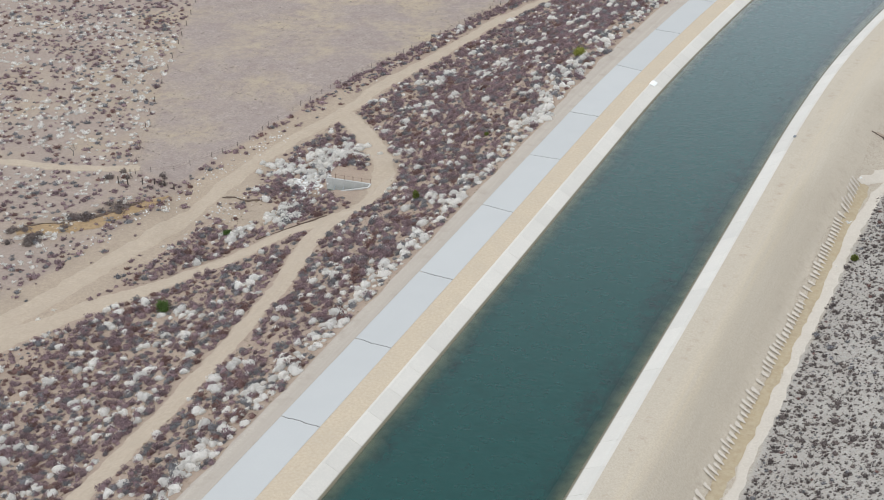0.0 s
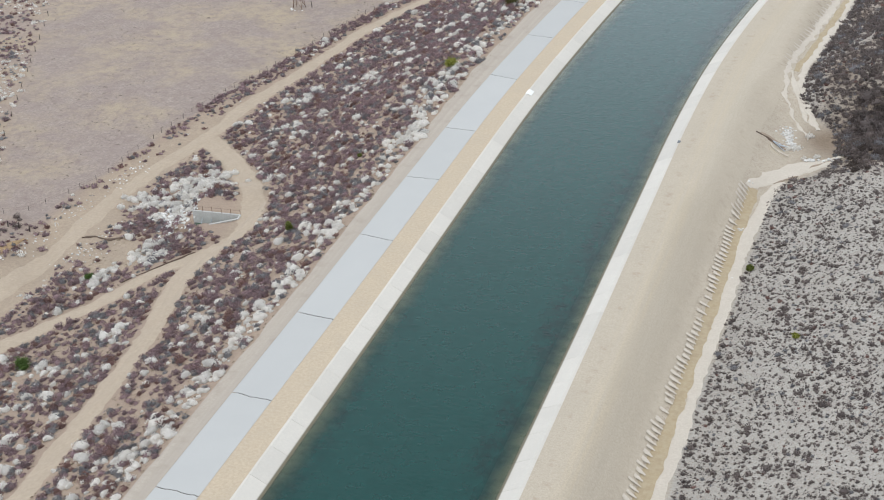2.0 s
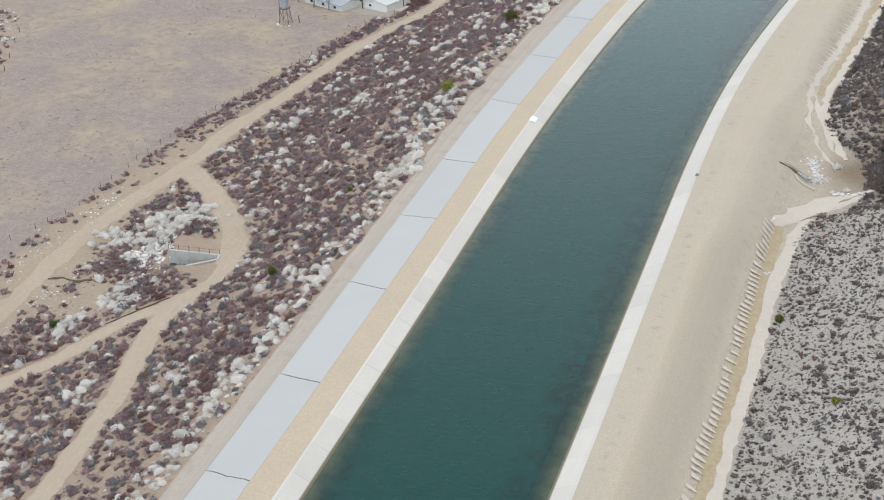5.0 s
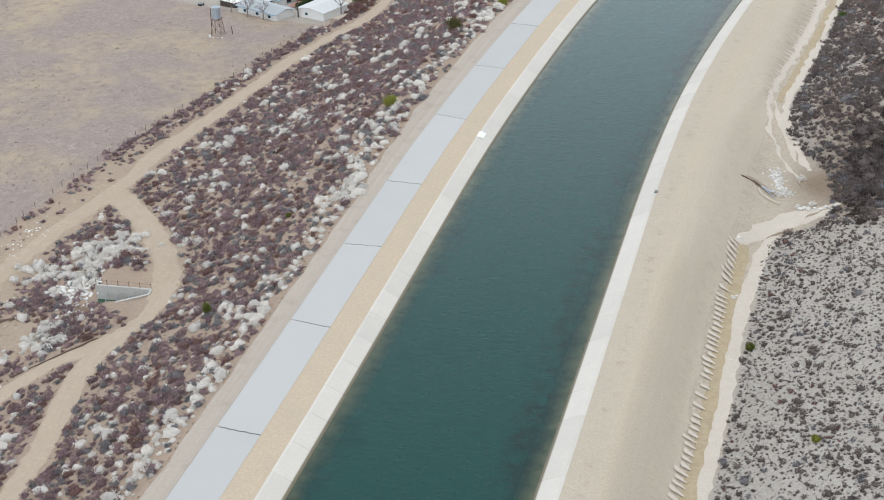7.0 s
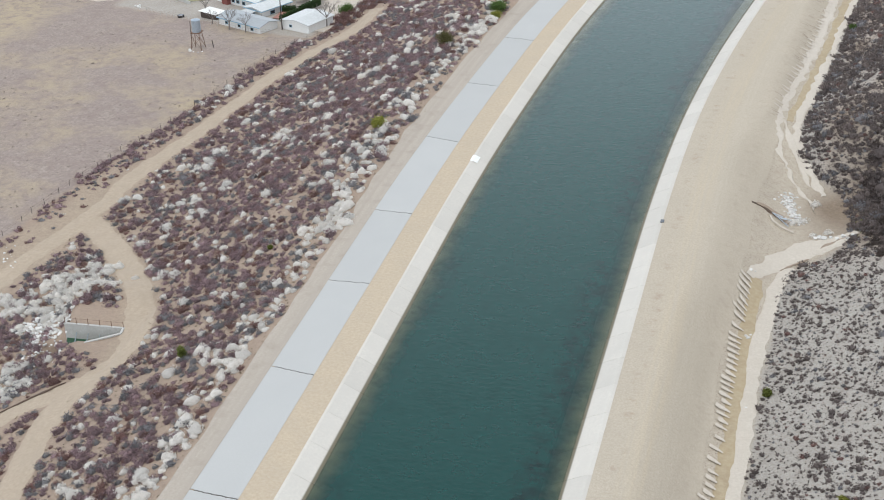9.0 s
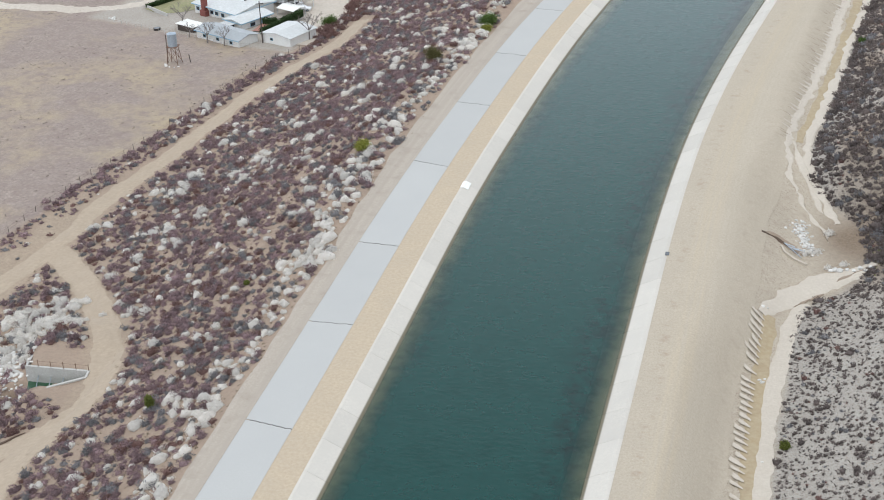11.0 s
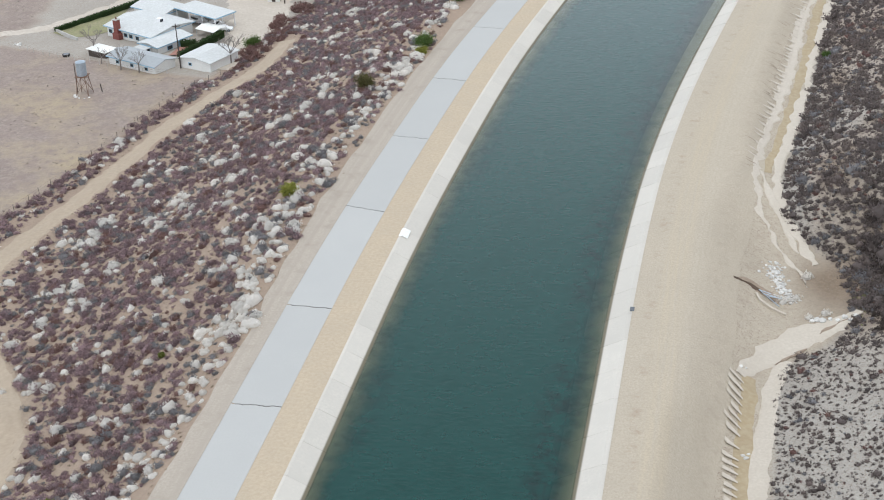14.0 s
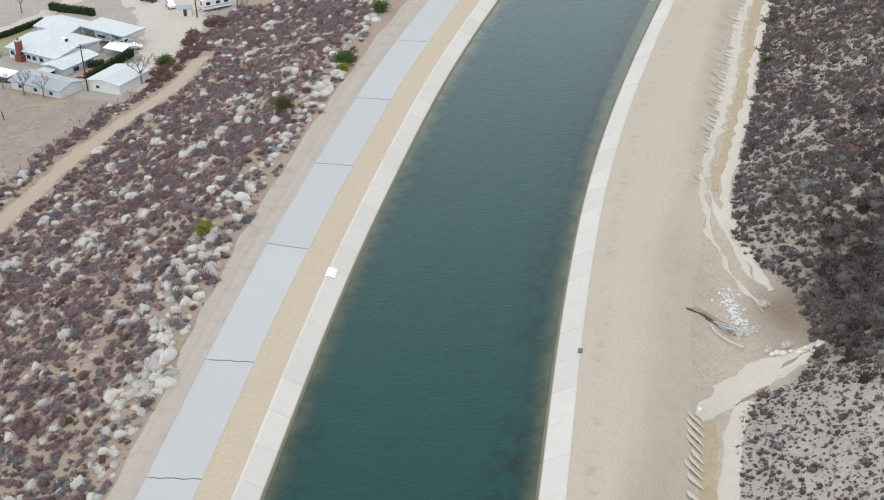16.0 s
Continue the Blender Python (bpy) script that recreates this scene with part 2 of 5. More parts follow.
def lining_material():
    m, nt, b = node_mat("lining_concrete")
    p = where(nt)
    c = mix(nt, noise_at(nt, p, 0.25, 5.0), (0.585, 0.545, 0.48), (0.535, 0.50, 0.445))
    f = noise_at(nt, p, 3.0, 7.0)
    c = mix(nt, f, c, (0.53, 0.495, 0.44))
    o = nt.nodes.new("ShaderNodeObjectInfo")
    r = nt.nodes.new("ShaderNodeMapRange")
    r.inputs[3].default_value, r.inputs[4].default_value = 0.95, 1.04
    nt.links.new(o.outputs["Random"], r.inputs[0])
    v = nt.nodes.new("ShaderNodeHueSaturation")
    nt.links.new(c, v.inputs["Color"])
    nt.links.new(r.outputs[0], v.inputs["Value"])
    sp = nt.nodes.new("ShaderNodeSeparateXYZ")
    nt.links.new(p, sp.inputs[0])
    tide = nt.nodes.new("ShaderNodeMapRange")
    tide.inputs[1].default_value, tide.inputs[2].default_value = WATER_Z + 0.24, WATER_Z + 0.14
    nt.links.new(sp.outputs[2], tide.inputs[0])
    wet = nt.nodes.new("ShaderNodeMapRange")
    wet.inputs[1].default_value, wet.inputs[2].default_value = WATER_Z + 0.02, WATER_Z - 0.10
    nt.links.new(sp.outputs[2], wet.inputs[0])
    algae = mix(nt, wet.outputs[0], (0.15, 0.13, 0.085), (0.36, 0.33, 0.25))
    c = mix(nt, tide.outputs[0], v.outputs[0], algae)
    nt.links.new(c, b.inputs["Base Color"])
    b.inputs["Roughness"].default_value = 0.85
    bump(nt, b, f, 0.2, 0.02)
    return m


def water_material():
    m, nt, b = node_mat("canal_water")
    p = where(nt)
    at = nt.nodes.new("ShaderNodeAttribute")
    at.attribute_name = "depth"
    weed = noise_at(nt, p, 0.35, 6.0, 0.42, 0.7)
    deep = mix(nt, weed, (0.008, 0.050, 0.043), (0.005, 0.040, 0.034))
    bed = nt.nodes.new("ShaderNodeAttribute")
    bed.attribute_name = "weed_bed"
    patch = nt.nodes.new("ShaderNodeMath")
    patch.operation = 'MULTIPLY'
    nt.links.new(bed.outputs["Fac"], patch.inputs[0])
    nt.links.new(noise_at(nt, p, 0.42, 7.0, 0.44, 0.60, 0.72), patch.inputs[1])
    deep = mix(nt, patch.outputs[0], deep, (0.007, 0.024, 0.022))
    nt.links.new(deep, b.inputs["Base Color"])
    b.inputs["Roughness"].default_value = 0.9
    b.inputs["Specular IOR Level"].default_value = 0.0
    mp = nt.nodes.new("ShaderNodeMapping")
    mp.inputs["Scale"].default_value = (0.55, 1.0, 1.0)
    nt.links.new(p, mp.inputs[0])
    ripple = add(nt, "ShaderNodeBump", Strength=0.25, Distance=0.16)
    nt.links.new(noise_at(nt, mp.outputs[0], 1.7, 4.0, 0.0, 1.0, 0.6), ripple.inputs["Height"])
    clear = add(nt, "ShaderNodeBsdfTransparent", Color=(0.74, 0.80, 0.72, 1))
    gloss = add(nt, "ShaderNodeBsdfGlossy", Roughness=0.08)
    fres = add(nt, "ShaderNodeFresnel", IOR=1.34)
    nt.links.new(ripple.outputs[0], gloss.inputs["Normal"])
    nt.links.new(ripple.outputs[0], fres.inputs["Normal"])
    blend = nt.nodes.new("ShaderNodeMixShader")
    top = nt.nodes.new("ShaderNodeMixShader")
    # light that comes back from the bed fades with the depth of the water
    fade = nt.nodes.new("ShaderNodeMath")
    fade.operation = 'MULTIPLY_ADD'
    fade.inputs[1].default_value, fade.inputs[2].default_value = 0.35, -0.10
    nt.links.new(weed, fade.inputs[0])
    tot = nt.nodes.new("ShaderNodeMath")
    tot.operation = 'ADD'
    nt.links.new(at.outputs["Fac"], tot.inputs[0])
    nt.links.new(fade.outputs[0], tot.inputs[1])
    cl = nt.nodes.new("ShaderNodeMapRange")
    cl.inputs[1].default_value, cl.inputs[2].default_value = 0.0, 1.0
    cl.inputs[3].default_value, cl.inputs[4].default_value = 0.12, 1.0
    nt.links.new(tot.outputs[0], cl.inputs[0])
    nt.links.new(cl.outputs[0], blend.inputs[0])
    nt.links.new(clear.outputs[0], blend.inputs[1])
    nt.links.new(b.outputs[0], blend.inputs[2])
    nt.links.new(fres.outputs[0], top.inputs[0])
    nt.links.new(blend.outputs[0], top.inputs[1])
    nt.links.new(gloss.outputs[0], top.inputs[2])
    nt.links.new(top.outputs[0], nt.nodes["Material Output"].inputs[0])
    return m


M_GROUND = ground_material()
M_TRACK = surface("dirt_track", (0.427, 0.342, 0.252), (0.392, 0.315, 0.234), (0.360, 0.288, 0.211), 0.3, 1.8)
M_SHOULDER = surface("tan_gravel", (0.50, 0.41, 0.295), (0.455, 0.38, 0.285), (0.43, 0.345, 0.245), 0.18, 2.2)
M_GRADED = graded_material()
M_VERGE = streaked("grey_gravel_verge", (0.385, 0.335, 0.28), (0.445, 0.39, 0.325), (0.32, 0.27, 0.22))
M_ROAD = surface("pale_road_slab", (0.445, 0.44, 0.42), (0.42, 0.415, 0.40), (0.42, 0.415, 0.395), 0.12, 5.0, 0.85, 0.15, 0.01, 0, 0.025)
M_JOINT = surface("dark_joint", (0.10, 0.09, 0.08), (0.13, 0.11, 0.09))
M_LINING = lining_material()
M_WATER = water_material()
M_BED = surface("canal_bed", (0.12, 0.11, 0.07), (0.08, 0.08, 0.05))
M_SILT = surface("pale_silt", (0.57, 0.51, 0.43), (0.53, 0.47, 0.39), (0.50, 0.44, 0.365), 0.5, 3.0)
M_DAMP = surface("damp_silt", (0.37, 0.285, 0.17), (0.34, 0.265, 0.17), (0.41, 0.335, 0.22), 0.25, 1.5)
M_SLUMP = surface("slumped_brown_earth", (0.37, 0.295, 0.225), (0.31, 0.24, 0.18), (0.27, 0.205, 0.15), 0.6, 3.0)
M_SEAM = surface("lining_seam", (0.40, 0.375, 0.33), (0.34, 0.32, 0.28))
# brown soil with the shade of a groove put into its colour
M_RILL_SHADE = surface("shaded_rill_soil", (0.27, 0.205, 0.15), (0.31, 0.24, 0.18))
M_OCHRE = surface("ochre_cut_bank", (0.36, 0.25, 0.13), (0.30, 0.20, 0.10), (0.24, 0.16, 0.085), 0.3, 1.6)
M_CONC = surface("weathered_concrete", (0.52, 0.51, 0.48), (0.44, 0.43, 0.40), (0.40, 0.38, 0.35), 0.6, 4.0, 0.85, 0.3, 0.02)
M_STONE = surface("broken_concrete", (0.68, 0.66, 0.62), (0.58, 0.56, 0.52), (0.54, 0.52, 0.49), 0.8, 5.0, 0.9, 0.4, 0.03, 0, 0.2)
M_PURPLE = plant("purple_brown_twigs", (0.433, 0.310, 0.320), (0.310, 0.220, 0.224), 0.5)
M_RUST = plant("rust_twigs", (0.308, 0.182, 0.162), (0.252, 0.155, 0.135))
M_GREY = plant("grey_twigs", (0.324, 0.312, 0.324), (0.264, 0.252, 0.252))
M_WHITE = plant("cream_seed_heads", (0.88, 0.845, 0.79), (0.80, 0.76, 0.70), 0.16, 0.82)
M_DARK = plant("dark_grey_scrub", (0.175, 0.149, 0.142), (0.231, 0.189, 0.173))
M_GREEN = plant("olive_leaves", (0.17, 0.21, 0.05), (0.21, 0.23, 0.06))
M_BLACKISH = plant("blackish_twigs", (0.090, 0.074, 0.072), (0.120, 0.096, 0.082), 0.4)
M_WEED = plant("green_weeds", (0.24, 0.30, 0.10), (0.30, 0.31, 0.14))
M_DUSK = plant("dusky_twigs", (0.204, 0.162, 0.156), (0.264, 0.216, 0.192), 0.4)
M_GRASS = plant("grey_brown_stubble", (0.38, 0.32, 0.275), (0.30, 0.25, 0.21))
M_STRAW = plant("dry_grass", (0.36, 0.29, 0.19), (0.30, 0.24, 0.17))


# ---------------------------------------------------------------- builders
def mesh_from(name, verts, faces, material, smooth=False):
    me = bpy.data.meshes.new(name)
    me.from_pydata([tuple(v) for v in verts], [], faces)
    me.materials.append(material)
    if smooth:
        me.polygons.foreach_set("use_smooth", [True] * len(me.polygons))
    me.update()
    return me


def part(name, bm, material, parent, label=""):
    me = bpy.data.meshes.new(name)
    bm.to_mesh(me)
    bm.free()
    me.materials.append(material)
    ob = new(name, me)
    ob.parent = parent
    return tagged(ob, label)


def empty(name, m, label, category, group=""):
    ob = new(name)
    ob.matrix_basis = m
    return tagged(ob, label, category, group)


def box(bm, x0, x1, y0, y1, z0, z1, m=None, bevel=0.0):
    vs = [bm.verts.new((x, y, z)) for z in (z0, z1) for y in (y0, y1) for x in (x0, x1)]
    fs = [bm.faces.new([vs[i] for i in q]) for q in
          ((0, 2, 3, 1), (4, 5, 7, 6), (0, 1, 5, 4), (1, 3, 7, 5), (3, 2, 6, 7), (2, 0, 4, 6))]
    if bevel:
        es = {e for f in fs for e in f.edges}
        r = bmesh.ops.bevel(bm, geom=list(es), offset=bevel, segments=1, affect='EDGES')
        vs = list({v for f in r["faces"] for v in f.verts} | {v for v in vs if v.is_valid})
    if m is not None:
        bmesh.ops.transform(bm, matrix=m, verts=[v for v in vs if v.is_valid])
    return bm


def boxed(*a, **k):
    return box(bmesh.new(), *a, **k)


def rod(bm, p, q, r0, r1=None, n=6):
    p, q = Vector(p), Vector(q)
    r1 = r0 if r1 is None else r1
    ax = (q - p).normalized()
    u = ax.orthogonal().normalized()
    v = ax.cross(u)
    lo = [bm.verts.new(p + r0 * (math.cos(t) * u + math.sin(t) * v)) for t in [2 * math.pi * i / n for i in range(n)]]
    hi = [bm.verts.new(q + r1 * (math.cos(t) * u + math.sin(t) * v)) for t in [2 * math.pi * i / n for i in range(n)]]
    for i in range(n):
        bm.faces.new((lo[i], lo[(i + 1) % n], hi[(i + 1) % n], hi[i]))
    bm.faces.new(hi)
    bm.faces.new(lo[::-1])
    return bm


def curve_through(pts, step=1.0):
    """Points of a smooth curve through a few places."""
    p = np.array(pts, float)
    p = np.vstack([2 * p[0] - p[1], p, 2 * p[-1] - p[-2]])
    out = []
    for i in range(1, len(p) - 2):
        n = max(2, int(np.linalg.norm(p[i + 1] - p[i]) / step))
        for k in range(n):
            t = k / n
            out.append(0.5 * (2 * p[i] + (p[i + 1] - p[i - 1]) * t + (2 * p[i - 1] - 5 * p[i] + 4 * p[i + 1] - p[i + 2]) * t * t
                              + (3 * p[i] - p[i - 1] - 3 * p[i + 1] + p[i + 2]) * t ** 3))
    out.append(p[-2])
    return np.array(out)


def ribbon(name, pts, widths, material, lift, label, category, ragged=0.35, rut=0.0, seed=3, n=11):
    """A strip of earth that lies on the land along a curve."""
    c = curve_through(pts, 0.8)
    g = np.gradient(c, axis=0)
    g /= np.linalg.norm(g, axis=1)[:, None]
    nx, ny = -g[:, 1], g[:, 0]
    w = np.interp(np.linspace(0, 1, len(c)), np.linspace(0, 1, len(widths)), widths) / 2
    a = np.linspace(-1, 1, n)
    wl = w + ragged * (lattice(c[:, 0], c[:, 1], 2.2, seed) + 0.6 * lattice(c[:, 0], c[:, 1], 0.9, seed + 1))
    wr = w + ragged * (lattice(c[:, 0], c[:, 1], 2.0, seed + 2) + 0.6 * lattice(c[:, 0], c[:, 1], 0.8, seed + 3))
    off = np.where(a[None, :] < 0, a[None, :] * wr[:, None], a[None, :] * wl[:, None])
    x, y = c[:, :1] + nx[:, None] * off, c[:, 1:2] + ny[:, None] * off
    prof = lift - rut * (np.exp(-((np.abs(a) - 0.45) / 0.14) ** 2)) - 0.12 * np.abs(a) ** 8
    z = ground_z(x, y) + prof[None, :]
    m = len(c)
    v = np.stack([x, y, z], -1).reshape(-1, 3)
    f = [(i * n + k, i * n + k + 1, (i + 1) * n + k + 1, (i + 1) * n + k) for i in range(m - 1) for k in range(n - 1)]
    return tagged(new(name, mesh_from(name, v, [q[::-1] for q in f], material, True)), label, category, kind="structure")


def run_strip(name, d0, d1, zs, material, label, category, y0=-420, y1=700, step=2.0, fine=None):
    """A strip along the canal; zs(d, y) gives its height. d0, d1: offsets, or functions of y."""
    ys = np.concatenate([np.arange(y0, -110, 12), np.arange(-110, 230, step), np.arange(230, y1, 12)])
    n = fine or 9
    a = np.linspace(0, 1, n)
    e0 = np.array([d0(y) if callable(d0) else d0 for y in ys])
    e1 = np.array([d1(y) if callable(d1) else d1 for y in ys])
    d = e0[:, None] + (e1 - e0)[:, None] * a[None, :]
    y = np.repeat(ys[:, None], n, 1)
    x = d + banks(d, y) * ramp(56, 50, d) + bend(y) * ramp(50, 56, d)
    v = np.stack([x, y, zs(d, y)], -1).reshape(-1, 3)
    f = [(i * n + k, i * n + k + 1, (i + 1) * n + k + 1, (i + 1) * n + k) for i in range(len(ys) - 1) for k in range(n - 1)]
    me = mesh_from(name, v, f, material, True)
    uv = me.uv_layers.new(name="run")
    idx = np.empty(len(me.loops), np.int32)
    me.loops.foreach_get("vertex_index", idx)
    uv.data.foreach_set("uv", np.stack([d.ravel()[idx], y.ravel()[idx]], -1).astype(np.float32).ravel())
    return tagged(new(name, me), label, category, kind="structure"), d, y


# ---------------------------------------------------------------- ground
TRACK_MAIN = [(-97, -75), (-88, -55), (-81.4, -36), (-78.6, -19), (-76.4, -4), (-75.8, 10), (-74.8, 24), (-74.2, 42), (-71.6, 57), (-68, 70),
              (-67.4, 82), (-66, 94), (-63.4, 108), (-61.2, 124), (-58.6, 143), (-54.2, 161), (-50.2, 178), (-50, 196)]
TRACK_LOOP = [(-67.5, 68.5), (-62, 62.8), (-55.5, 55.6), (-47, 44), (-42, 36), (-37.6, 26), (-35.8, 17), (-37.5, 10), (-38.2, 4)]
TRACK_LOW = [(-38.8, 11), (-39.2, -1), (-34.0, -22.5), (-31.0, -44.5), (-29.0, -63), (-28.0, -79), (-27.2, -95), (-28, -130)]
TRACK_WASH = [(-38, 9.5), (-46.4, 4.6), (-53.3, -5.3), (-61.2, -16.6), (-69.1, -27.2), (-75, -38), (-80, -48)]


TRACK_FIELD = [(-170, 14), (-145, 17.5), (-128, 19.3), (-114.5, 21.3), (-104, 24.5), (-97, 27.5)]


def near(curve, x, y):
    """Distance of places to a curve."""
    c = curve_through(curve, 2.5)
    best = np.full(np.shape(x), 1e9)
    for px, py in c:
        best = np.minimum(best, (x - px) ** 2 + (y - py) ** 2)
    return np.sqrt(best)


def build_ground():
    def axis(lo, a, b, hi, step):
        left = a - np.geomspace(step, a - lo, 26)[::-1]
        return np.concatenate([left, np.arange(a, b, step), b + np.geomspace(step, hi - b, 26)])

    xs, ys = axis(-2600, -205, 122, 2600, 0.95), axis(-2600, -112, 262, 2600, 1.0)
    x, y = np.meshgrid(xs, ys)
    z = sheet_z(x, y)
    n = len(xs)
    v = np.stack([x, y, z], -1).reshape(-1, 3)
    i, j = np.meshgrid(np.arange(n - 1), np.arange(len(ys) - 1))
    q = (j * n + i).ravel()
    f = np.stack([q, q + 1, q + n + 1, q + n], -1)
    me = bpy.data.meshes.new("ground")
    me.vertices.add(len(v))
    me.vertices.foreach_set("co", v.astype(np.float32).ravel())
    me.loops.add(f.size)
    me.loops.foreach_set("vertex_index", f.astype(np.int32).ravel())
    me.polygons.add(len(f))
    me.polygons.foreach_set("loop_start", np.arange(0, f.size, 4, dtype=np.int32))
    me.polygons.foreach_set("use_smooth", np.ones(len(f), bool))
    me.update(calc_edges=True)
    d = x - bend(y)
    wob = 2.0 * lattice(x, y, 9, 21) + 1.0 * lattice(x, y, 3, 22)
    pale = ramp(46, 49, d)
    brown = np.exp(-(((x - 76) / 9) ** 2 + ((y - 68) / 14) ** 2)) + 0.9 * ramp(75, 115, y) * (0.6 + 0.5 * lattice(x, y, 14, 25))
    pale = np.clip(pale - 0.8 * brown * ramp(58, 62, d), 0, 1)
    yard = ramp(-1, 1, y - 173.5 + 0.36 * (x + 70) + 0.3 * wob) * ramp(-55.5, -58, x - 0.12 * (y - 200) + 0.4 * wob) * ramp(-122, -117, x + wob)
    field = np.maximum(field_mask(x, y, wob), 0.65 * ramp(-80, -86, x)) * (1 - yard)
    pale = np.maximum(pale, yard * 0.9)
    sand = np.maximum.reduce([ramp(-9.5, -7.5, d) * ramp(30, 10, d), wash_mask(x, y, wob),
                              0.8 * ramp(5.0, 2.5, near(TRACK_LOOP, x, y) + 0.5 * wob)])
    damp = 1.1 * np.exp(-(((x - 74) / 11) ** 2 + ((y - 70) / 14) ** 2)) + 0.7 * ramp(72, 100, y) * ramp(60, 63, d) * ramp(0.0, 0.6, lattice(x, y, 11, 26) + 0.3 * wob)
    damp = damp * ramp(57, 60, d) + 0.6 * np.exp(-((x - 63.5) / 3.5) ** 2 - ((y - 71) / 7) ** 2) * ramp(-1.5, 1.5, wob + 0.6) + 0.8 * np.exp(-((near([(-99, -6), (-91, 2.2), (-85, 10.4)], x, y) + wob) / 4) ** 2)
    col = np.stack([pale, field, np.clip(sand, 0, 1), np.clip(damp, 0, 1)], -1).reshape(-1, 4)
    at = me.attributes.new("soil", 'FLOAT_COLOR', 'POINT')
    at.data.foreach_set("color", col.astype(np.float32).ravel())
    at = me.attributes.new("graded_bank", 'FLOAT', 'POINT')
    at.data.foreach_set("value", (ramp(43, 44, d) * ramp(0.6, -0.6, d - hill_foot(y) + 0.3 * wob)).astype(np.float32).ravel())
    me.materials.append(M_GROUND)
    tagged(new("ground", me), "dry tan soil falling from the canal to a flat valley", "ground", kind="structure")


def field_mask(x, y, wob):
    """Mown pasture behind the wire fence."""
    south = ramp(0, 2.5, (y - 24.5) + (x + 96) * 0.1 + 0.4 * wob) * ramp(-79.5, -81.5, x - 0.17 * (y - 60) + 0.4 * wob)
    west = ramp(-1.5, 1.5, (x + 98.5) + (y - 27) * 0.47 + 0.3 * wob)
    return np.clip(south * west, 0, 1)


def wash_mask(x, y, wob):
    """Bare sandy wash below the culvert and beside the long dirt road."""
    t = near(TRACK_MAIN, x, y)
    a = ramp(9, 5, t + wob) * ramp(45, 25, y) + ramp(5.5, 3.5, t + 0.6 * wob) * ramp(-66, -69, x - 0.12 * (y - 60)) * ramp(105, 75, y)
    a = np.maximum(a, 0.9 * ramp(9.5, 6.5, t + 0.7 * wob) * ramp(-68, -72, x) * ramp(95, 75, y))
    b = ramp(8, 4, np.hypot((x + 62) / 1.5, y - 14) + wob)
    return np.clip(np.maximum(a, b), 0, 1)


build_ground()


# ---------------------------------------------------------------- canal
def build_canal():
    run_strip("water", 4.6, 38.0, lambda d, y: np.full_like(d, WATER_Z), M_WATER, "smooth dark teal water filling the canal", "water", fine=41)
    me = bpy.data.objects["water"].data
    co = np.empty(len(me.vertices) * 3, np.float32)
    me.vertices.foreach_get("co", co)
    co = co.reshape(-1, 3)
    d = co[:, 0] - bend(co[:, 1])
    deep = np.minimum(d - 6.9, 35.6 - d) / 2.2
    at = me.attributes.new("depth", 'FLOAT', 'POINT')
    at.data.foreach_set("value", np.clip(deep / 1.45, 0, 1).astype(np.float32))
    # drowned weed: a broad bed off the east lining, scraps off the west one
    e = 35.9 - d
    bed = ramp(1.2, 2.6, e) * ramp(7.5, 4.0, e) * (0.75 + 0.5 * lattice(d, co[:, 1], 16, 14))
    bed = bed + 0.8 * ramp(1.2, 2.2, d - 7) * ramp(5.5, 3.0, d - 7) * ramp(-0.1, 0.5, lattice(d, co[:, 1], 12, 15))
    at = me.attributes.new("weed_bed", 'FLOAT', 'POINT')
    at.data.foreach_set("value", np.clip(bed, 0, 1).astype(np.float32))
    run_strip("canal_bed", 9.0, 33.6, lambda d, y: np.full_like(d, -2.6) - 2.0 * ramp(9, 13, d) * ramp(33.6, 29.6, d), M_BED, "dark silty canal bed under water", "canal bed")
    run_strip("tan_shoulder", ROAD_E, LIP_W, lambda d, y: 0.0 + 0.02 * lattice(d, y, 1.4, 5) * ramp(0.3, 0.8, d) * ramp(4.3, 3.8, d), M_SHOULDER,
              "tan compacted gravel strip between road and canal lining", "road shoulder", fine=9)
    run_strip("west_verge", lambda y: -8.9 + 0.35 * float(lattice(y, 0, 5, 8)) - 1.2 * float(ramp(40, 80, y)), ROAD_W, lambda d, y: ground_z(d + bend(y), y) + 0.05 - 0.05 * np.exp(-((d + 7.2) / 0.25) ** 2),
              M_VERGE, "pale gravel verge with a faint wheel line", "verge", fine=13)
    edge = lambda y: 50.6 + 1.0 * float(ramp(20, 42, y)) + 1.8 * float(ramp(60, 100, y)) + 0.4 * float(lattice(y, 3, 4, 9))
    run_strip("east_track", LIP_E, edge, lambda d, y: 0.07 + ground_z(d + banks(d, y), y) + 0.02 * lattice(d, y / 30, 0.7, 4) * ramp(38.4, 39.5, d), M_GRADED,
              "wide graded pale dirt track beside the canal", "dirt road", fine=36, step=1.0)


build_canal()


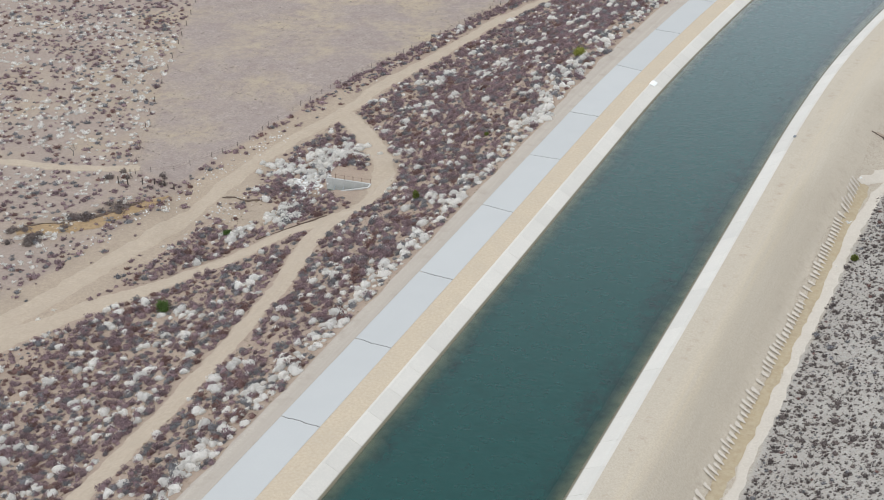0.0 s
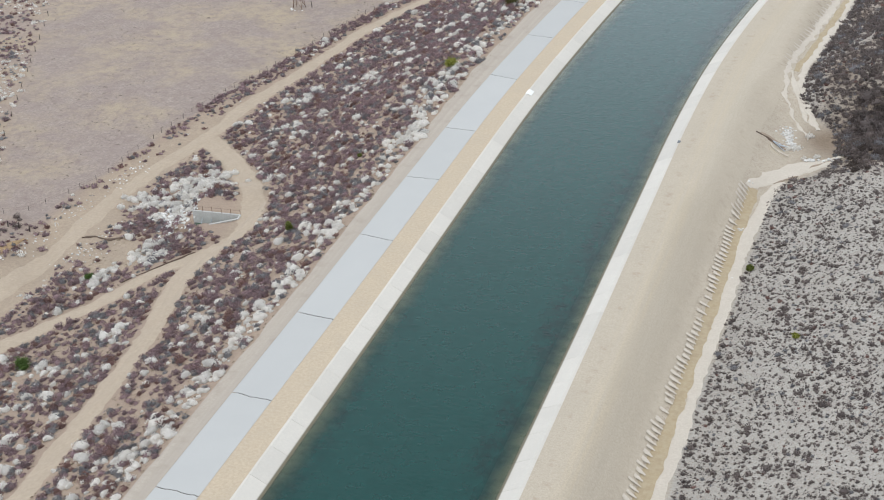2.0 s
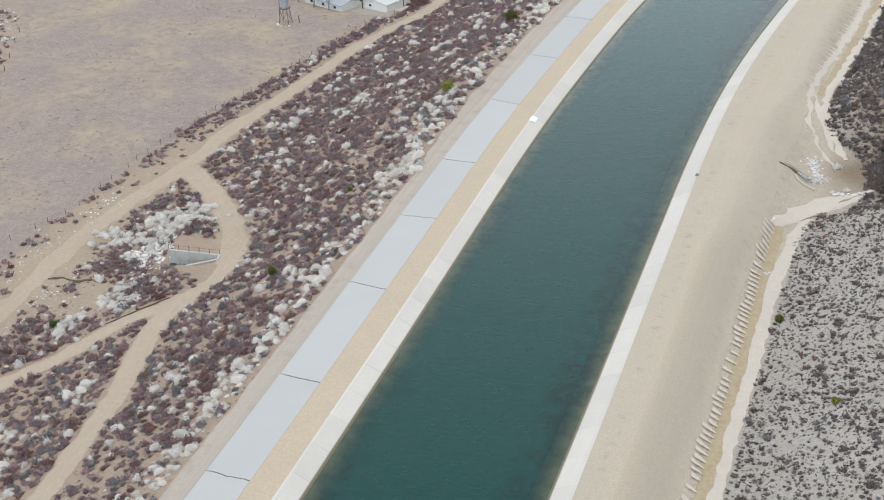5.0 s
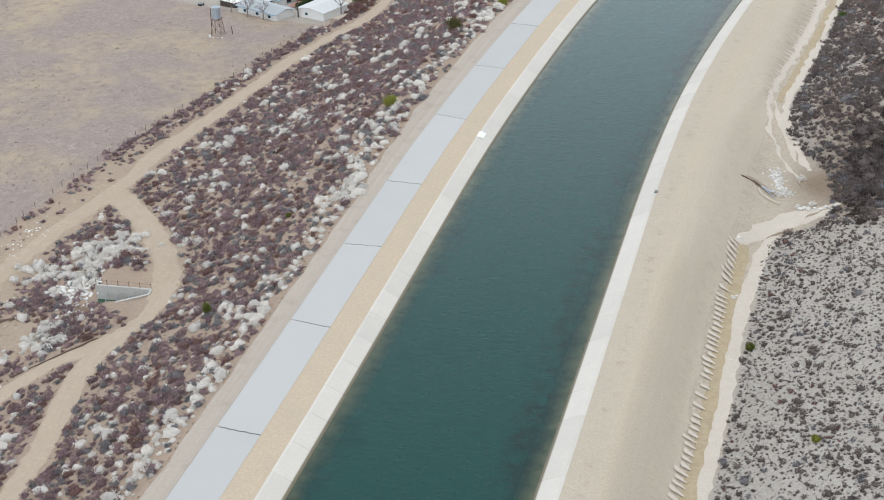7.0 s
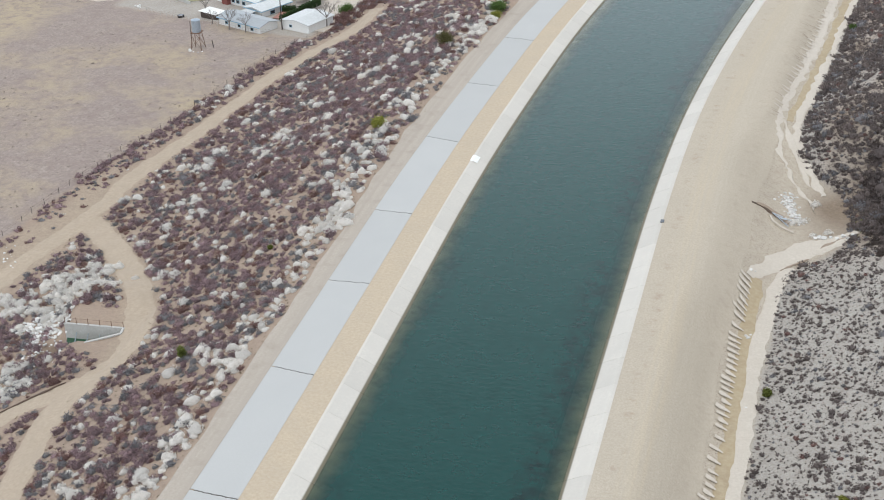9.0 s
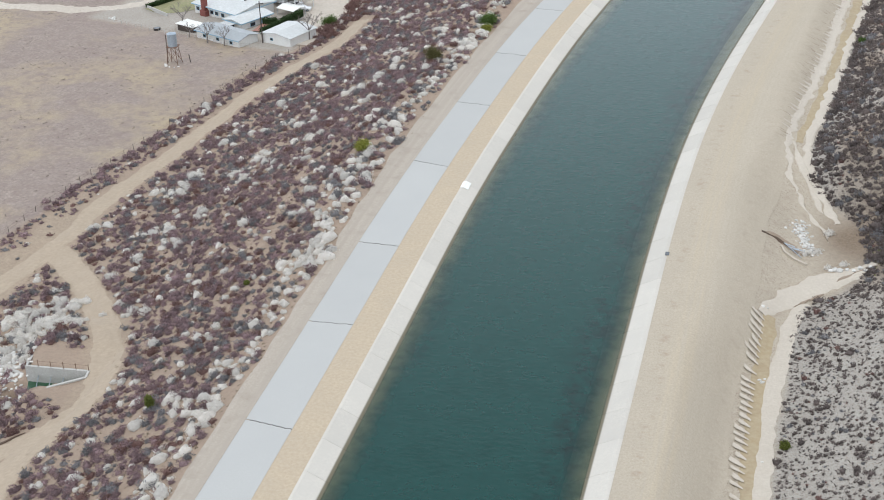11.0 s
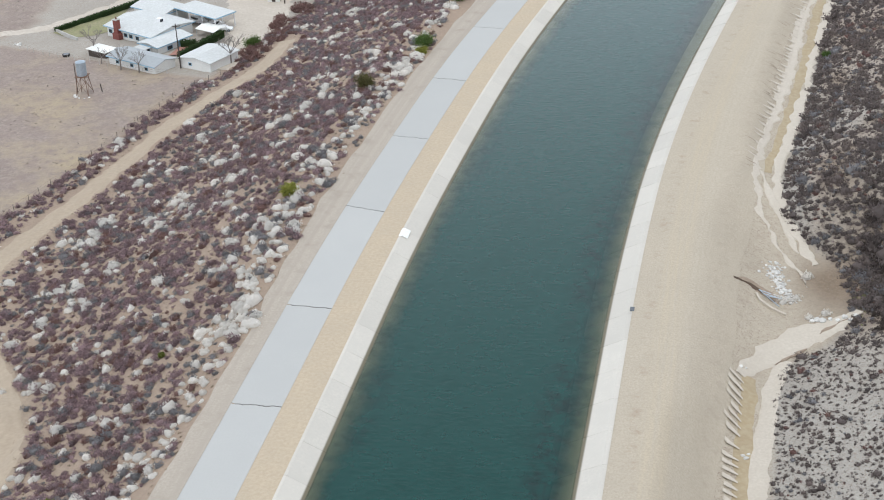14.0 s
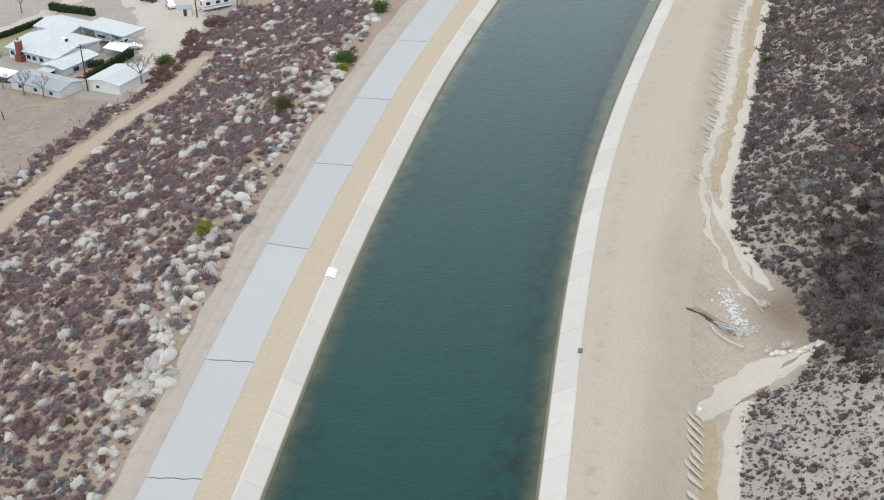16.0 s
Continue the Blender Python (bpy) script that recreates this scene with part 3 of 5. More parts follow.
def build_tracks():
    ribbon("dirt_road", TRACK_MAIN, [6, 6, 5.5, 5, 4.6, 4.4, 4.4, 4.2, 4, 3.8, 3.6], M_TRACK, 0.10, "long tan dirt road along the valley floor", "dirt road", 0.45, 0.10, 31)
    ribbon("dirt_road", TRACK_LOOP, [5, 4.4, 4.2, 4.4, 5.0, 5.5, 6.0], M_TRACK, 0.12, "curved tan dirt track round the culvert", "dirt road", 0.35, 0.10, 35)
    ribbon("dirt_road", TRACK_LOW, [5.5, 4.4, 4.2, 4.4, 4.6, 4.8, 4.8], M_TRACK, 0.13, "straight tan dirt track down the shrub slope", "dirt road", 0.4, 0.10, 39)
    ribbon("dirt_road", TRACK_WASH, [4.5, 4, 4.5, 5.5, 6, 7], M_TRACK, 0.11, "eroded sandy track leading to the wash", "dirt road", 0.6, 0.03, 43)
    ribbon("dirt_road", TRACK_FIELD, [3.0, 2.6, 2.6, 3.0, 3.4], M_TRACK, 0.10, "faint sandy track between the pasture and the scrub", "dirt road", 0.5, 0.05, 45)


build_tracks()


def build_ditch():
    floor_ = [(51.2, -120), (51.7, -56), (52.1, -42), (52.5, -28), (53.0, -8), (53.2, 15), (53.4, 30), (53.7, 46)]
    ribbon("ditch_floor", floor_, [2.4, 2.4, 2.3], M_DAMP, 0.07, "damp yellow-brown silt on the ditch floor", "ditch", 0.35, 0, 51)
    pale = [(53.4, -120), (53.8, -50), (54.1, -34), (54.4, -14), (54.8, 3), (55.0, 25), (55.7, 36), (56.6, 44), (58.2, 51)]
    ribbon("silt_bank", pale, [1.9, 1.8, 1.7, 1.9, 2.2, 2.4], M_SILT, 0.10, "pale dried silt along the foot of the hill", "silt", 0.35, 0, 55)
    mouth = [(52.6, 45.5), (55.0, 50.5), (59.6, 56.0), (64, 59.5), (68, 63)]
    ribbon("silt_bank", mouth, [2.0, 3.4, 4.4, 3.2, 1.2], M_SILT, 0.12, "pale silt fan washed out of the gully", "silt", 0.55, 0, 59)
    north = [(61.2, 69.5), (59.6, 75.5), (57.2, 80.8), (54.9, 87.5), (53.7, 97), (54.4, 105), (56.4, 120), (59.0, 139), (61.0, 158), (63.8, 181), (71, 220), (83, 280)]
    ribbon("silt_bank", north, [0.4, 0.9, 1.5, 1.9, 2.0, 1.5, 1.2, 1.0, 0.9, 0.9, 0.9], M_SILT, 0.10, "pale silt line on the canal side of the ditch", "silt", 0.55, 0, 63)
    north_e = [(62.6, 76.5), (60.6, 81), (57.8, 90.5), (57.1, 99), (59.4, 114), (61.3, 129), (63.5, 148), (66.0, 168), (68.6, 185), (77, 222), (89, 280)]
    ribbon("silt_bank", north_e, [1.2, 1.8, 1.6, 1.4, 1.4, 1.3, 1.3], M_SILT, 0.10, "pale silt line at the foot of the hill", "silt", 0.55, 0, 67)
    ribbon("silt_bank", [(54.6, 99), (55.9, 93), (57.0, 88), (58.8, 83), (60.2, 79)], [0.3, 1.1, 0.9, 0.7, 0.2], M_SILT, 0.11, "thin braided strand of pale silt", "silt", 0.45, 0, 69)
    mid = [(55.5, 99), (56.9, 108), (58.9, 122), (61.3, 140), (63.3, 158), (66.3, 183), (74.5, 221), (86.5, 280)]
    ribbon("ditch_floor", mid, [1.6, 1.9, 1.9, 1.8], M_DAMP, 0.06, "ochre damp silt in the upper ditch", "ditch", 0.3, 0, 71)
    # tongues of dried silt on the bank
    vs, fs = [], []
    y = -95.0
    while y < 44:
        gap = 0.40 if (int(y * 0.21) % 6) else 1.5
        w, ln = rng.uniform(0.8, 1.25), rng.uniform(1.3, 2.1)
        bx = float(np.interp(y, [-95, -56, -11, 5, 30, 44], [50.5, 51.0, 52.3, 52.7, 52.8, 53.1]))
        ty = y + 0.55 * ln
        pts = [(bx, y + 0.1), (bx + 0.05, y + 0.35 * w), (bx - ln * 0.5, ty * 0.5 + y * 0.5 + 0.85 * w), (bx - ln * 0.95, ty + w), (bx - ln, ty + 0.35 * w), (bx - ln * 0.8, ty)]
        k, n = len(vs), len(pts)
        for px, py in pts:
            vs.append((px, py, float(ground_z(px, py)) + 0.20))
        cx, cy = bx - ln * 0.55, y + 0.3 * ln + 0.45 * w
        vs.append((cx, cy, float(ground_z(cx, cy)) + 0.22))
        fs += [(k + i, k + (i + 1) % n, k + n) for i in range(n)]
        y += w + gap
    y = 103.0
    while y < 190:
        w, ln = rng.uniform(0.5, 1.3), rng.uniform(0.9, 2.2)
        bx = float(np.interp(y, [103, 120, 139, 158, 181, 200], [53.8, 55.9, 58.4, 60.4, 63.2, 67.0])) + 0.3
        k = len(vs)
        for px, py in ((bx, y), (bx + 0.1, y + w), (bx - ln, y + w * 0.5 + 1.1), (bx - ln * 0.5, y + w * 0.3 + 0.3)):
            vs.append((px, py, float(ground_z(px, py)) + 0.13))
        fs.append((k, k + 1, k + 2, k + 3))
        y += w + rng.uniform(0.5, 2.6)
    tagged(new("silt_tongues", mesh_from("silt_tongues", vs, fs, M_SILT)), "pale tongues of dried silt on the ditch bank", "silt", kind="stuff")


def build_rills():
    """Narrow flat strips on the track's bank, coloured as the shade in rain-cut grooves."""
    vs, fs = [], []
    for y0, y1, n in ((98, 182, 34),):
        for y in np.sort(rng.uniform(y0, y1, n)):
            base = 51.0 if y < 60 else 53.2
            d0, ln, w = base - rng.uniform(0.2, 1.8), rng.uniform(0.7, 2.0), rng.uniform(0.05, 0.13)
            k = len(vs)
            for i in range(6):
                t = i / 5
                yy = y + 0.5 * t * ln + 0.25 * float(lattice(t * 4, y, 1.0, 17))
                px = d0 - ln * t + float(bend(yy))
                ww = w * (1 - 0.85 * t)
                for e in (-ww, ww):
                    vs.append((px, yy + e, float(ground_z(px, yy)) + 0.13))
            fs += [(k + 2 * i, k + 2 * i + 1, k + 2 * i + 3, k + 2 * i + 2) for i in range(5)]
    tagged(new("rill_shade_strips", mesh_from("rill_shade_strips", vs, fs, M_RILL_SHADE)), "narrow brown strips coloured as shaded rain-cut rills on the track bank", "erosion", kind="stuff")


build_ditch()
build_rills()


# ---------------------------------------------------------------- scrub
def sprig_dome(seed, n, flat=0.75, size=0.30, core=1, heart=0.74):
    """A round shrub of radius 1: a dark heart and many short sprigs. Gives points and triangles."""
    r = np.random.default_rng(seed)
    v, f = [], []
    if core:
        bm = bmesh.new()
        bmesh.ops.create_icosphere(bm, subdivisions=core, radius=heart)
        low = [q for q in bm.verts if q.co.z < -0.40]
        bmesh.ops.delete(bm, geom=low, context='VERTS')
        a, b = r.uniform(0, 6.28, 2)
        for q in bm.verts:
            th = math.atan2(q.co.y, q.co.x)
            q.co *= (1 + 0.17 * math.sin(2 * th + a) + 0.12 * math.sin(3 * th + b)) * r.uniform(0.80, 1.14)
            q.co.z = q.co.z * flat * 0.92 + 0.10
        bm.verts.ensure_lookup_table()
        bm.verts.index_update()
        v = [tuple(q.co) for q in bm.verts]
        f = [tuple(q.index for q in t.verts) for t in bm.faces]
        bm.free()
    lob = r.uniform(0, 6.28, 4)
    for i in range(n):
        th, cz = r.uniform(0, 2 * math.pi), r.uniform(0.02, 1) ** 0.8
        rad = (1 + 0.22 * math.sin(2 * th + lob[0]) + 0.16 * math.sin(3 * th + lob[1])) * r.uniform(0.70, 1.04)
        flat_out = math.sqrt(max(0, 1 - cz * cz))
        out = np.array([flat_out * math.cos(th), flat_out * math.sin(th), cz])
        tip = out * rad * (1, 1, flat) + (0, 0, 0.06)
        k = len(v)
        ax = out * (0.8, 0.8, 1.0) + (0, 0, 0.25) + r.normal(0, 0.38, 3)
        ax /= np.linalg.norm(ax)
        sd = np.cross(ax, r.normal(0, 1, 3))
        sd /= np.linalg.norm(sd)
        L, W = size * r.uniform(0.7, 1.4), size * r.uniform(0.24, 0.42)
        v += [tuple(tip - sd * W - ax * L * 0.7), tuple(tip + sd * W - ax * L * 0.7), tuple(tip + ax * L * 0.5)]
        f.append((k, k + 1, k + 2))
    return np.array(v), np.array(f)


def scatter(name, places, radius, templates, material, label, category, tall=1.0, kind="stuff"):
    """Many shrubs joined into one mesh."""
    places, radius = np.asarray(places), np.asarray(radius)
    if len(places) == 0:
        return
    pick = rng.integers(0, len(templates), len(places))
    V, F, base = [], [], 0
    for k, (tv, tf) in enumerate(templates):
        sel = np.where(pick == k)[0]
        if len(sel) == 0:
            continue
        a = rng.uniform(0, 2 * math.pi, len(sel))
        s = radius[sel]
        h = s * tall * rng.uniform(0.8, 1.2, len(sel))
        ca, sa = np.cos(a) * s, np.sin(a) * s * rng.uniform(0.75, 1.2, len(sel))
        x, y = places[sel, 0], places[sel, 1]
        z = ground_z(x, y) - 0.05
        vx = tv[None, :, 0] * ca[:, None] - tv[None, :, 1] * sa[:, None] + x[:, None]
        vy = tv[None, :, 0] * sa[:, None] + tv[None, :, 1] * ca[:, None] + y[:, None]
        vz = tv[None, :, 2] * h[:, None] + z[:, None]
        V.append(np.stack([vx, vy, vz], -1).reshape(-1, 3))
        F.append((tf[None] + (np.arange(len(sel)) * len(tv))[:, None, None]).reshape(-1, 3) + base)
        base += len(sel) * len(tv)
    V, F = np.concatenate(V), np.concatenate(F)
    me = bpy.data.meshes.new(name)
    me.vertices.add(len(V))
    me.vertices.foreach_set("co", V.astype(np.float32).ravel())
    me.loops.add(F.size)
    me.loops.foreach_set("vertex_index", F.astype(np.int32).ravel())
    me.polygons.add(len(F))
    me.polygons.foreach_set("loop_start", np.arange(0, F.size, 3, dtype=np.int32))
    me.polygons.foreach_set("use_smooth", np.ones(len(F), bool))
    me.update(calc_edges=True)
    me.materials.append(material)
    tagged(new(name, me), label, category, kind=kind)


BIG = [sprig_dome(100 + i, 140, 0.80, 0.19, 1, 0.70) for i in range(8)]
CUSHION = [sprig_dome(400 + i, 110, 0.88, 0.17, 2, 0.84) for i in range(6)]
SMALL = [sprig_dome(200 + i, 40, 0.76, 0.32, 1, 0.68) for i in range(5)]
TUFT = [sprig_dome(300 + i, 12, 0.6, 0.7, 0) for i in range(4)]


def jittered(x0, x1, y0, y1, step):
    gx, gy = np.meshgrid(np.arange(x0, x1, step), np.arange(y0, y1, step))
    p = np.stack([gx.ravel(), gy.ravel()], -1) + rng.uniform(-0.55, 0.55, (gx.size, 2)) * step
    return p


def build_west_scrub():
    p = jittered(-195, -6, -96, 232, 1.03)
    x, y = p[:, 0], p[:, 1]
    d = x - bend(y)
    wob = 2.0 * lattice(x, y, 9, 21) + 1.0 * lattice(x, y, 3, 22)
    tracks = np.minimum.reduce([near(TRACK_MAIN, x, y) - 0.6, near(TRACK_LOOP, x, y) - 0.6, near(TRACK_LOW, x, y) - 0.5, near(TRACK_WASH, x, y) - 0.6, near(TRACK_FIELD, x, y) + 0.6])
    edge = -9.6 + 0.8 * lattice(y, 0, 5, 8) - 1.2 * ramp(40, 80, y)
    keep = (d < edge) & (tracks > 2.5 + 0.5 * lattice(x, y, 2, 77))
    keep &= rng.uniform(0, 1, len(x)) > wash_mask(x, y, wob) * 0.92
    keep &= rng.uniform(0, 1, len(x)) > field_mask(x, y, wob) * 1.2
    keep &= ~((x > -53.5) & (x < -36.5) & (y > 10) & (y < 31.5) & (x * 0.35 + y > 3))          # culvert and its apron
    keep &= ~((y > 168) & (x < -57)) & ~((x < -62) & (y > 150))       # yard
    slope = ramp(-66, -60, x)
    cover = 0.80 + 0.15 * lattice(x, y, 5, 61) - 0.25 * ramp(0.25, 0.6, lattice(x, y, 8, 62))
    cover = np.where(x < -82, cover * 0.48, cover)
    keep &= rng.uniform(0, 1, len(x)) < cover
    x, y, d = x[keep], y[keep], d[keep]
    n = len(x)
    u = rng.uniform(0, 1, n)
    clump = lattice(x, y, 6, 64)
    rim = np.exp(-((d - (-12.2 - 1.5 * ramp(40, 80, y))) / 2.4) ** 2)
    white = 0.055 + 0.50 * rim + 0.50 * ramp(0.45, 0.8, clump) + 1.2 * np.exp(-(((x + 54) / 6.5) ** 2 + ((y - 40) / 7) ** 2))
    white = white + 0.42 * (x < -92) * ramp(-0.1, 0.3, lattice(x, y, 12, 66)) + 0.06 * ramp(-5, -55, y)
    kind = np.where(u < white, 0, np.where(u < white + 0.20, 1, np.where(u > 0.90 + 0.06 * clump, 3, 2)))
    r = np.clip(rng.lognormal(-0.44, 0.34, n), 0.28, 1.2)
    r = np.where(kind == 0, r * 1.05, r)
    xy = np.stack([x, y], -1)
    for k, nm, m, lab in ((0, "cream_shrubs", M_WHITE, "cream rabbitbrush seed heads on the dry slope"), (1, "grey_shrubs", M_GREY, "bare grey desert shrubs on the dry slope"),
                          (2, "purple_shrubs", M_PURPLE, "leafless purple-brown buckwheat shrubs on the slope"), (3, "rust_shrubs", M_RUST, "rust-brown dead shrubs on the dry slope")):
        far = xy[:, 0] < -67
        scatter(nm, xy[(kind == k) & ~far], r[(kind == k) & ~far], CUSHION if k == 0 else BIG, m, lab, "shrubs", 0.95)
        scatter(nm, xy[(kind == k) & far], r[(kind == k) & far] * 0.92, SMALL, m, lab.replace("slope", "valley floor"), "shrubs", 0.9)
    # low tufts between them
    q = jittered(-150, -8, -94, 230, 1.25)
    x, y = q[:, 0], q[:, 1]
    keep = (x - bend(y) < -8.8) & (np.minimum.reduce([near(t, x, y) for t in (TRACK_MAIN, TRACK_LOOP, TRACK_LOW, TRACK_WASH)]) > 2.4)
    keep &= ~((x > -53) & (x < -37) & (y > 10) & (y < 34)) & ~((y > 168) & (x < -57))
    keep &= (rng.uniform(0, 1, len(x)) < 0.8) & (x > -68)
    scatter("dry_grass", q[keep], rng.uniform(0.14, 0.40, keep.sum()), TUFT, M_STRAW, "thin dry grass tufts on bare soil", "grass", 0.6)


def build_field_tufts():
    q = jittered(-205, -60, 20, 240, 1.15)
    x, y = q[:, 0], q[:, 1]
    keep = (field_mask(x, y, np.zeros_like(x)) > 0.5) & ~((y > 170) & (x > -120)) & (rng.uniform(0, 1, len(x)) < 0.20 + 0.45 * lattice(x, y, 9, 88))
    scatter("pasture_tufts", q[keep], rng.uniform(0.12, 0.42, keep.sum()), TUFT, M_GRASS, "thin grey-brown stubble on the mown pasture", "grass", 0.6)


def build_east_scrub():
    p = jittered(55, 102, -95, 205, 0.66)
    x, y = p[:, 0], p[:, 1]
    d = x - bend(y)
    foot = hill_foot(y) + 0.5
    cover = 0.62 + 0.28 * lattice(x, y, 5, 81) + 0.02 * ramp(55, 100, y) + 0.35 * np.exp(-((d - foot) / 1.5) ** 2)
    keep = (d > foot + 0.5 * lattice(x, y, 3, 82)) & (rng.uniform(0, 1, len(x)) < cover)
    x, y, d = x[keep], y[keep], d[keep]
    thick = np.exp(-(((x - 76) / 8) ** 2 + ((y - 72) / 14) ** 2))
    r = np.clip(rng.lognormal(-1.20, 0.40, len(x)), 0.16, 0.95) * (1 + 1.5 * thick) * (1 + 0.8 * ramp(45, 100, y))
    u = rng.uniform(0, 1, len(x))
    kind = np.where(u < 0.70, 0, np.where(u < 0.86, 1, np.where(u < 0.97, 2, 3)))
    xy = np.stack([x, y], -1)
    for k, nm, m, lab in ((0, "dark_scrub", M_DARK, "small dark grey scrub on the pale hillside"), (1, "brown_scrub", M_DUSK, "small grey-brown scrub on the pale hillside"),
                          (2, "grey_scrub", M_GREY, "small grey scrub on the pale hillside"), (3, "rust_scrub", M_RUST, "reddish dry scrub on the pale hillside")):
        scatter(nm, xy[kind == k], r[kind == k], SMALL, m, lab, "shrubs", 0.9)
    # low sprigs between the shrubs
    p = jittered(55, 100, -70, 175, 0.52)
    x, y = p[:, 0], p[:, 1]
    d = x - bend(y)
    foot = hill_foot(y) + 0.5
    keep = (d > foot) & (d < 86) & (rng.uniform(0, 1, len(x)) < 0.50 + 0.3 * lattice(x, y, 4, 83))
    p = p[keep]
    scatter("low_scrub", p, rng.uniform(0.14, 0.34, len(p)), TUFT, M_DARK, "low dark grey sprigs between the hillside shrubs", "shrubs", 0.8)


def build_thicket():
    p = np.stack([rng.normal(78, 8, 330), rng.normal(76, 13, 330)], -1)
    p = p[(p[:, 0] > 68.6 + 0.02 * (p[:, 1] - 70) ** 2 * 0.2)]
    p = p[p[:, 0] - bend(p[:, 1]) > hill_foot(p[:, 1]) + 1.5]
    half = len(p) * 6 // 10
    scatter("grey_thicket", p[half:], rng.uniform(0.5, 1.4, len(p) - half), BIG, M_DUSK, "tall grey-brown shrubs in the side gully", "shrubs", 1.0)
    p = p[:half]
    scatter("dark_thicket", p, rng.uniform(0.6, 1.6, len(p)), BIG, M_BLACKISH, "large blackish-brown shrubs in the side gully", "shrubs", 1.0)
    q = np.stack([rng.normal(69.5, 1.6, 60), rng.normal(66, 2.6, 60)], -1)
    scatter("green_weeds", q, rng.uniform(0.2, 0.55, len(q)), TUFT, M_WEED, "low fresh green weeds at the gully mouth", "weeds", 0.7)


build_thicket()
build_west_scrub()
build_east_scrub()
build_field_tufts()


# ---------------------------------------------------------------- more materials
# soil brown darkened to stand for the shade inside cuts and cracks
M_CUT_SHADE = surface("shaded_cut_soil", (0.11, 0.072, 0.048), (0.085, 0.058, 0.042), None, 0.6, 3.0)
M_ROOF = surface("white_roof_coating", (0.62, 0.63, 0.62), (0.55, 0.56, 0.55), (0.50, 0.505, 0.49), 0.25, 2.0, 0.7, 0.15, 0.02)
M_ROOF_BLUE = surface("blue_grey_roof_sheet", (0.38, 0.40, 0.41), (0.33, 0.35, 0.36), None, 0.3, 2.5, 0.6, 0.1, 0.02)
M_STUCCO = surface("white_stucco", (0.74, 0.73, 0.70), (0.68, 0.67, 0.64), (0.64, 0.63, 0.60), 0.4, 4.0, 0.9, 0.2, 0.01)
M_BLUE = surface("pale_blue_trim", (0.30, 0.47, 0.60), (0.26, 0.42, 0.54), None, 0.8, 6.0, 0.6, 0.05, 0.01)
M_BRICK = surface("red_chimney_brick", (0.25, 0.075, 0.055), (0.20, 0.065, 0.05), (0.15, 0.05, 0.045), 1.5, 6.0, 0.85, 0.4, 0.02)
M_GLASS = surface("dark_window_glass", (0.03, 0.035, 0.04), (0.045, 0.05, 0.055), None, 0.8, 3.0, 0.08, 0.0)
M_WOOD = surface("weathered_post_wood", (0.095, 0.07, 0.055), (0.07, 0.055, 0.045), (0.05, 0.04, 0.035), 1.2, 8.0, 0.9, 0.4, 0.01)
M_STEEL = surface("galvanised_steel", (0.46, 0.52, 0.58), (0.38, 0.44, 0.50), (0.34, 0.39, 0.44), 0.8, 4.0, 0.45, 0.1, 0.01, 0.6)
M_RUSTY = surface("rusty_steel", (0.20, 0.11, 0.07), (0.15, 0.09, 0.06), None, 2.0, 8.0, 0.8, 0.3, 0.01, 0.2)
M_WHITE_PAINT = surface("white_car_paint", (0.78, 0.78, 0.78), (0.74, 0.74, 0.74), (0.72, 0.72, 0.72), 0.5, 3.0, 0.3, 0.0)
M_DARK_PAINT = surface("dark_green_car_paint", (0.03, 0.05, 0.055), (0.025, 0.04, 0.045), None, 0.5, 3.0, 0.3, 0.0)
M_GAUGE = surface("dark_grey_metal", (0.15, 0.16, 0.175), (0.12, 0.13, 0.14), None, 1.0, 6.0, 0.5, 0.1, 0.01, 0.4)
M_TYRE = surface("black_rubber", (0.02, 0.02, 0.02), (0.03, 0.03, 0.03), None, 1.0, 8.0, 0.8, 0.1, 0.01)
M_HEDGE = plant("clipped_hedge_leaves", (0.045, 0.085, 0.03), (0.06, 0.10, 0.035), 0.4)
M_LAWN = surface("thin_lawn", (0.27, 0.26, 0.13), (0.34, 0.30, 0.19), (0.22, 0.22, 0.11), 0.3, 2.0)
M_PATIO = surface("red_patio_paving", (0.40, 0.20, 0.15), (0.36, 0.19, 0.15), None, 0.6, 3.0)
M_YARD = surface("pale_yard_gravel", (0.56, 0.50, 0.43), (0.50, 0.44, 0.37), (0.45, 0.39, 0.32), 0.12, 1.5)
M_BARK = surface("grey_bark", (0.22, 0.19, 0.17), (0.17, 0.15, 0.135), None, 2.0, 8.0, 0.9, 0.4, 0.02)
M_GREENWATER = surface("stagnant_green_water", (0.03, 0.085, 0.045), (0.045, 0.10, 0.06), None, 0.5, 2.0, 0.15, 0.05, 0.02)
M_WPLATE = surface("white_painted_plate", (0.85, 0.84, 0.79), (0.82, 0.81, 0.76), None, 0.8, 4.0, 0.6, 0.05, 0.01)
M_OLIVE_DARK = plant("dull_olive_leaves", (0.13, 0.125, 0.045), (0.155, 0.14, 0.06), 0.4)
M_YELLOWGREEN = plant("yellow_green_leaves", (0.40, 0.40, 0.09), (0.33, 0.34, 0.075), 0.35)
M_FRESH = plant("fresh_green_leaves", (0.11, 0.185, 0.05), (0.14, 0.21, 0.06), 0.4)


def gz(x, y):
    return float(ground_z(np.float64(x), np.float64(y)))


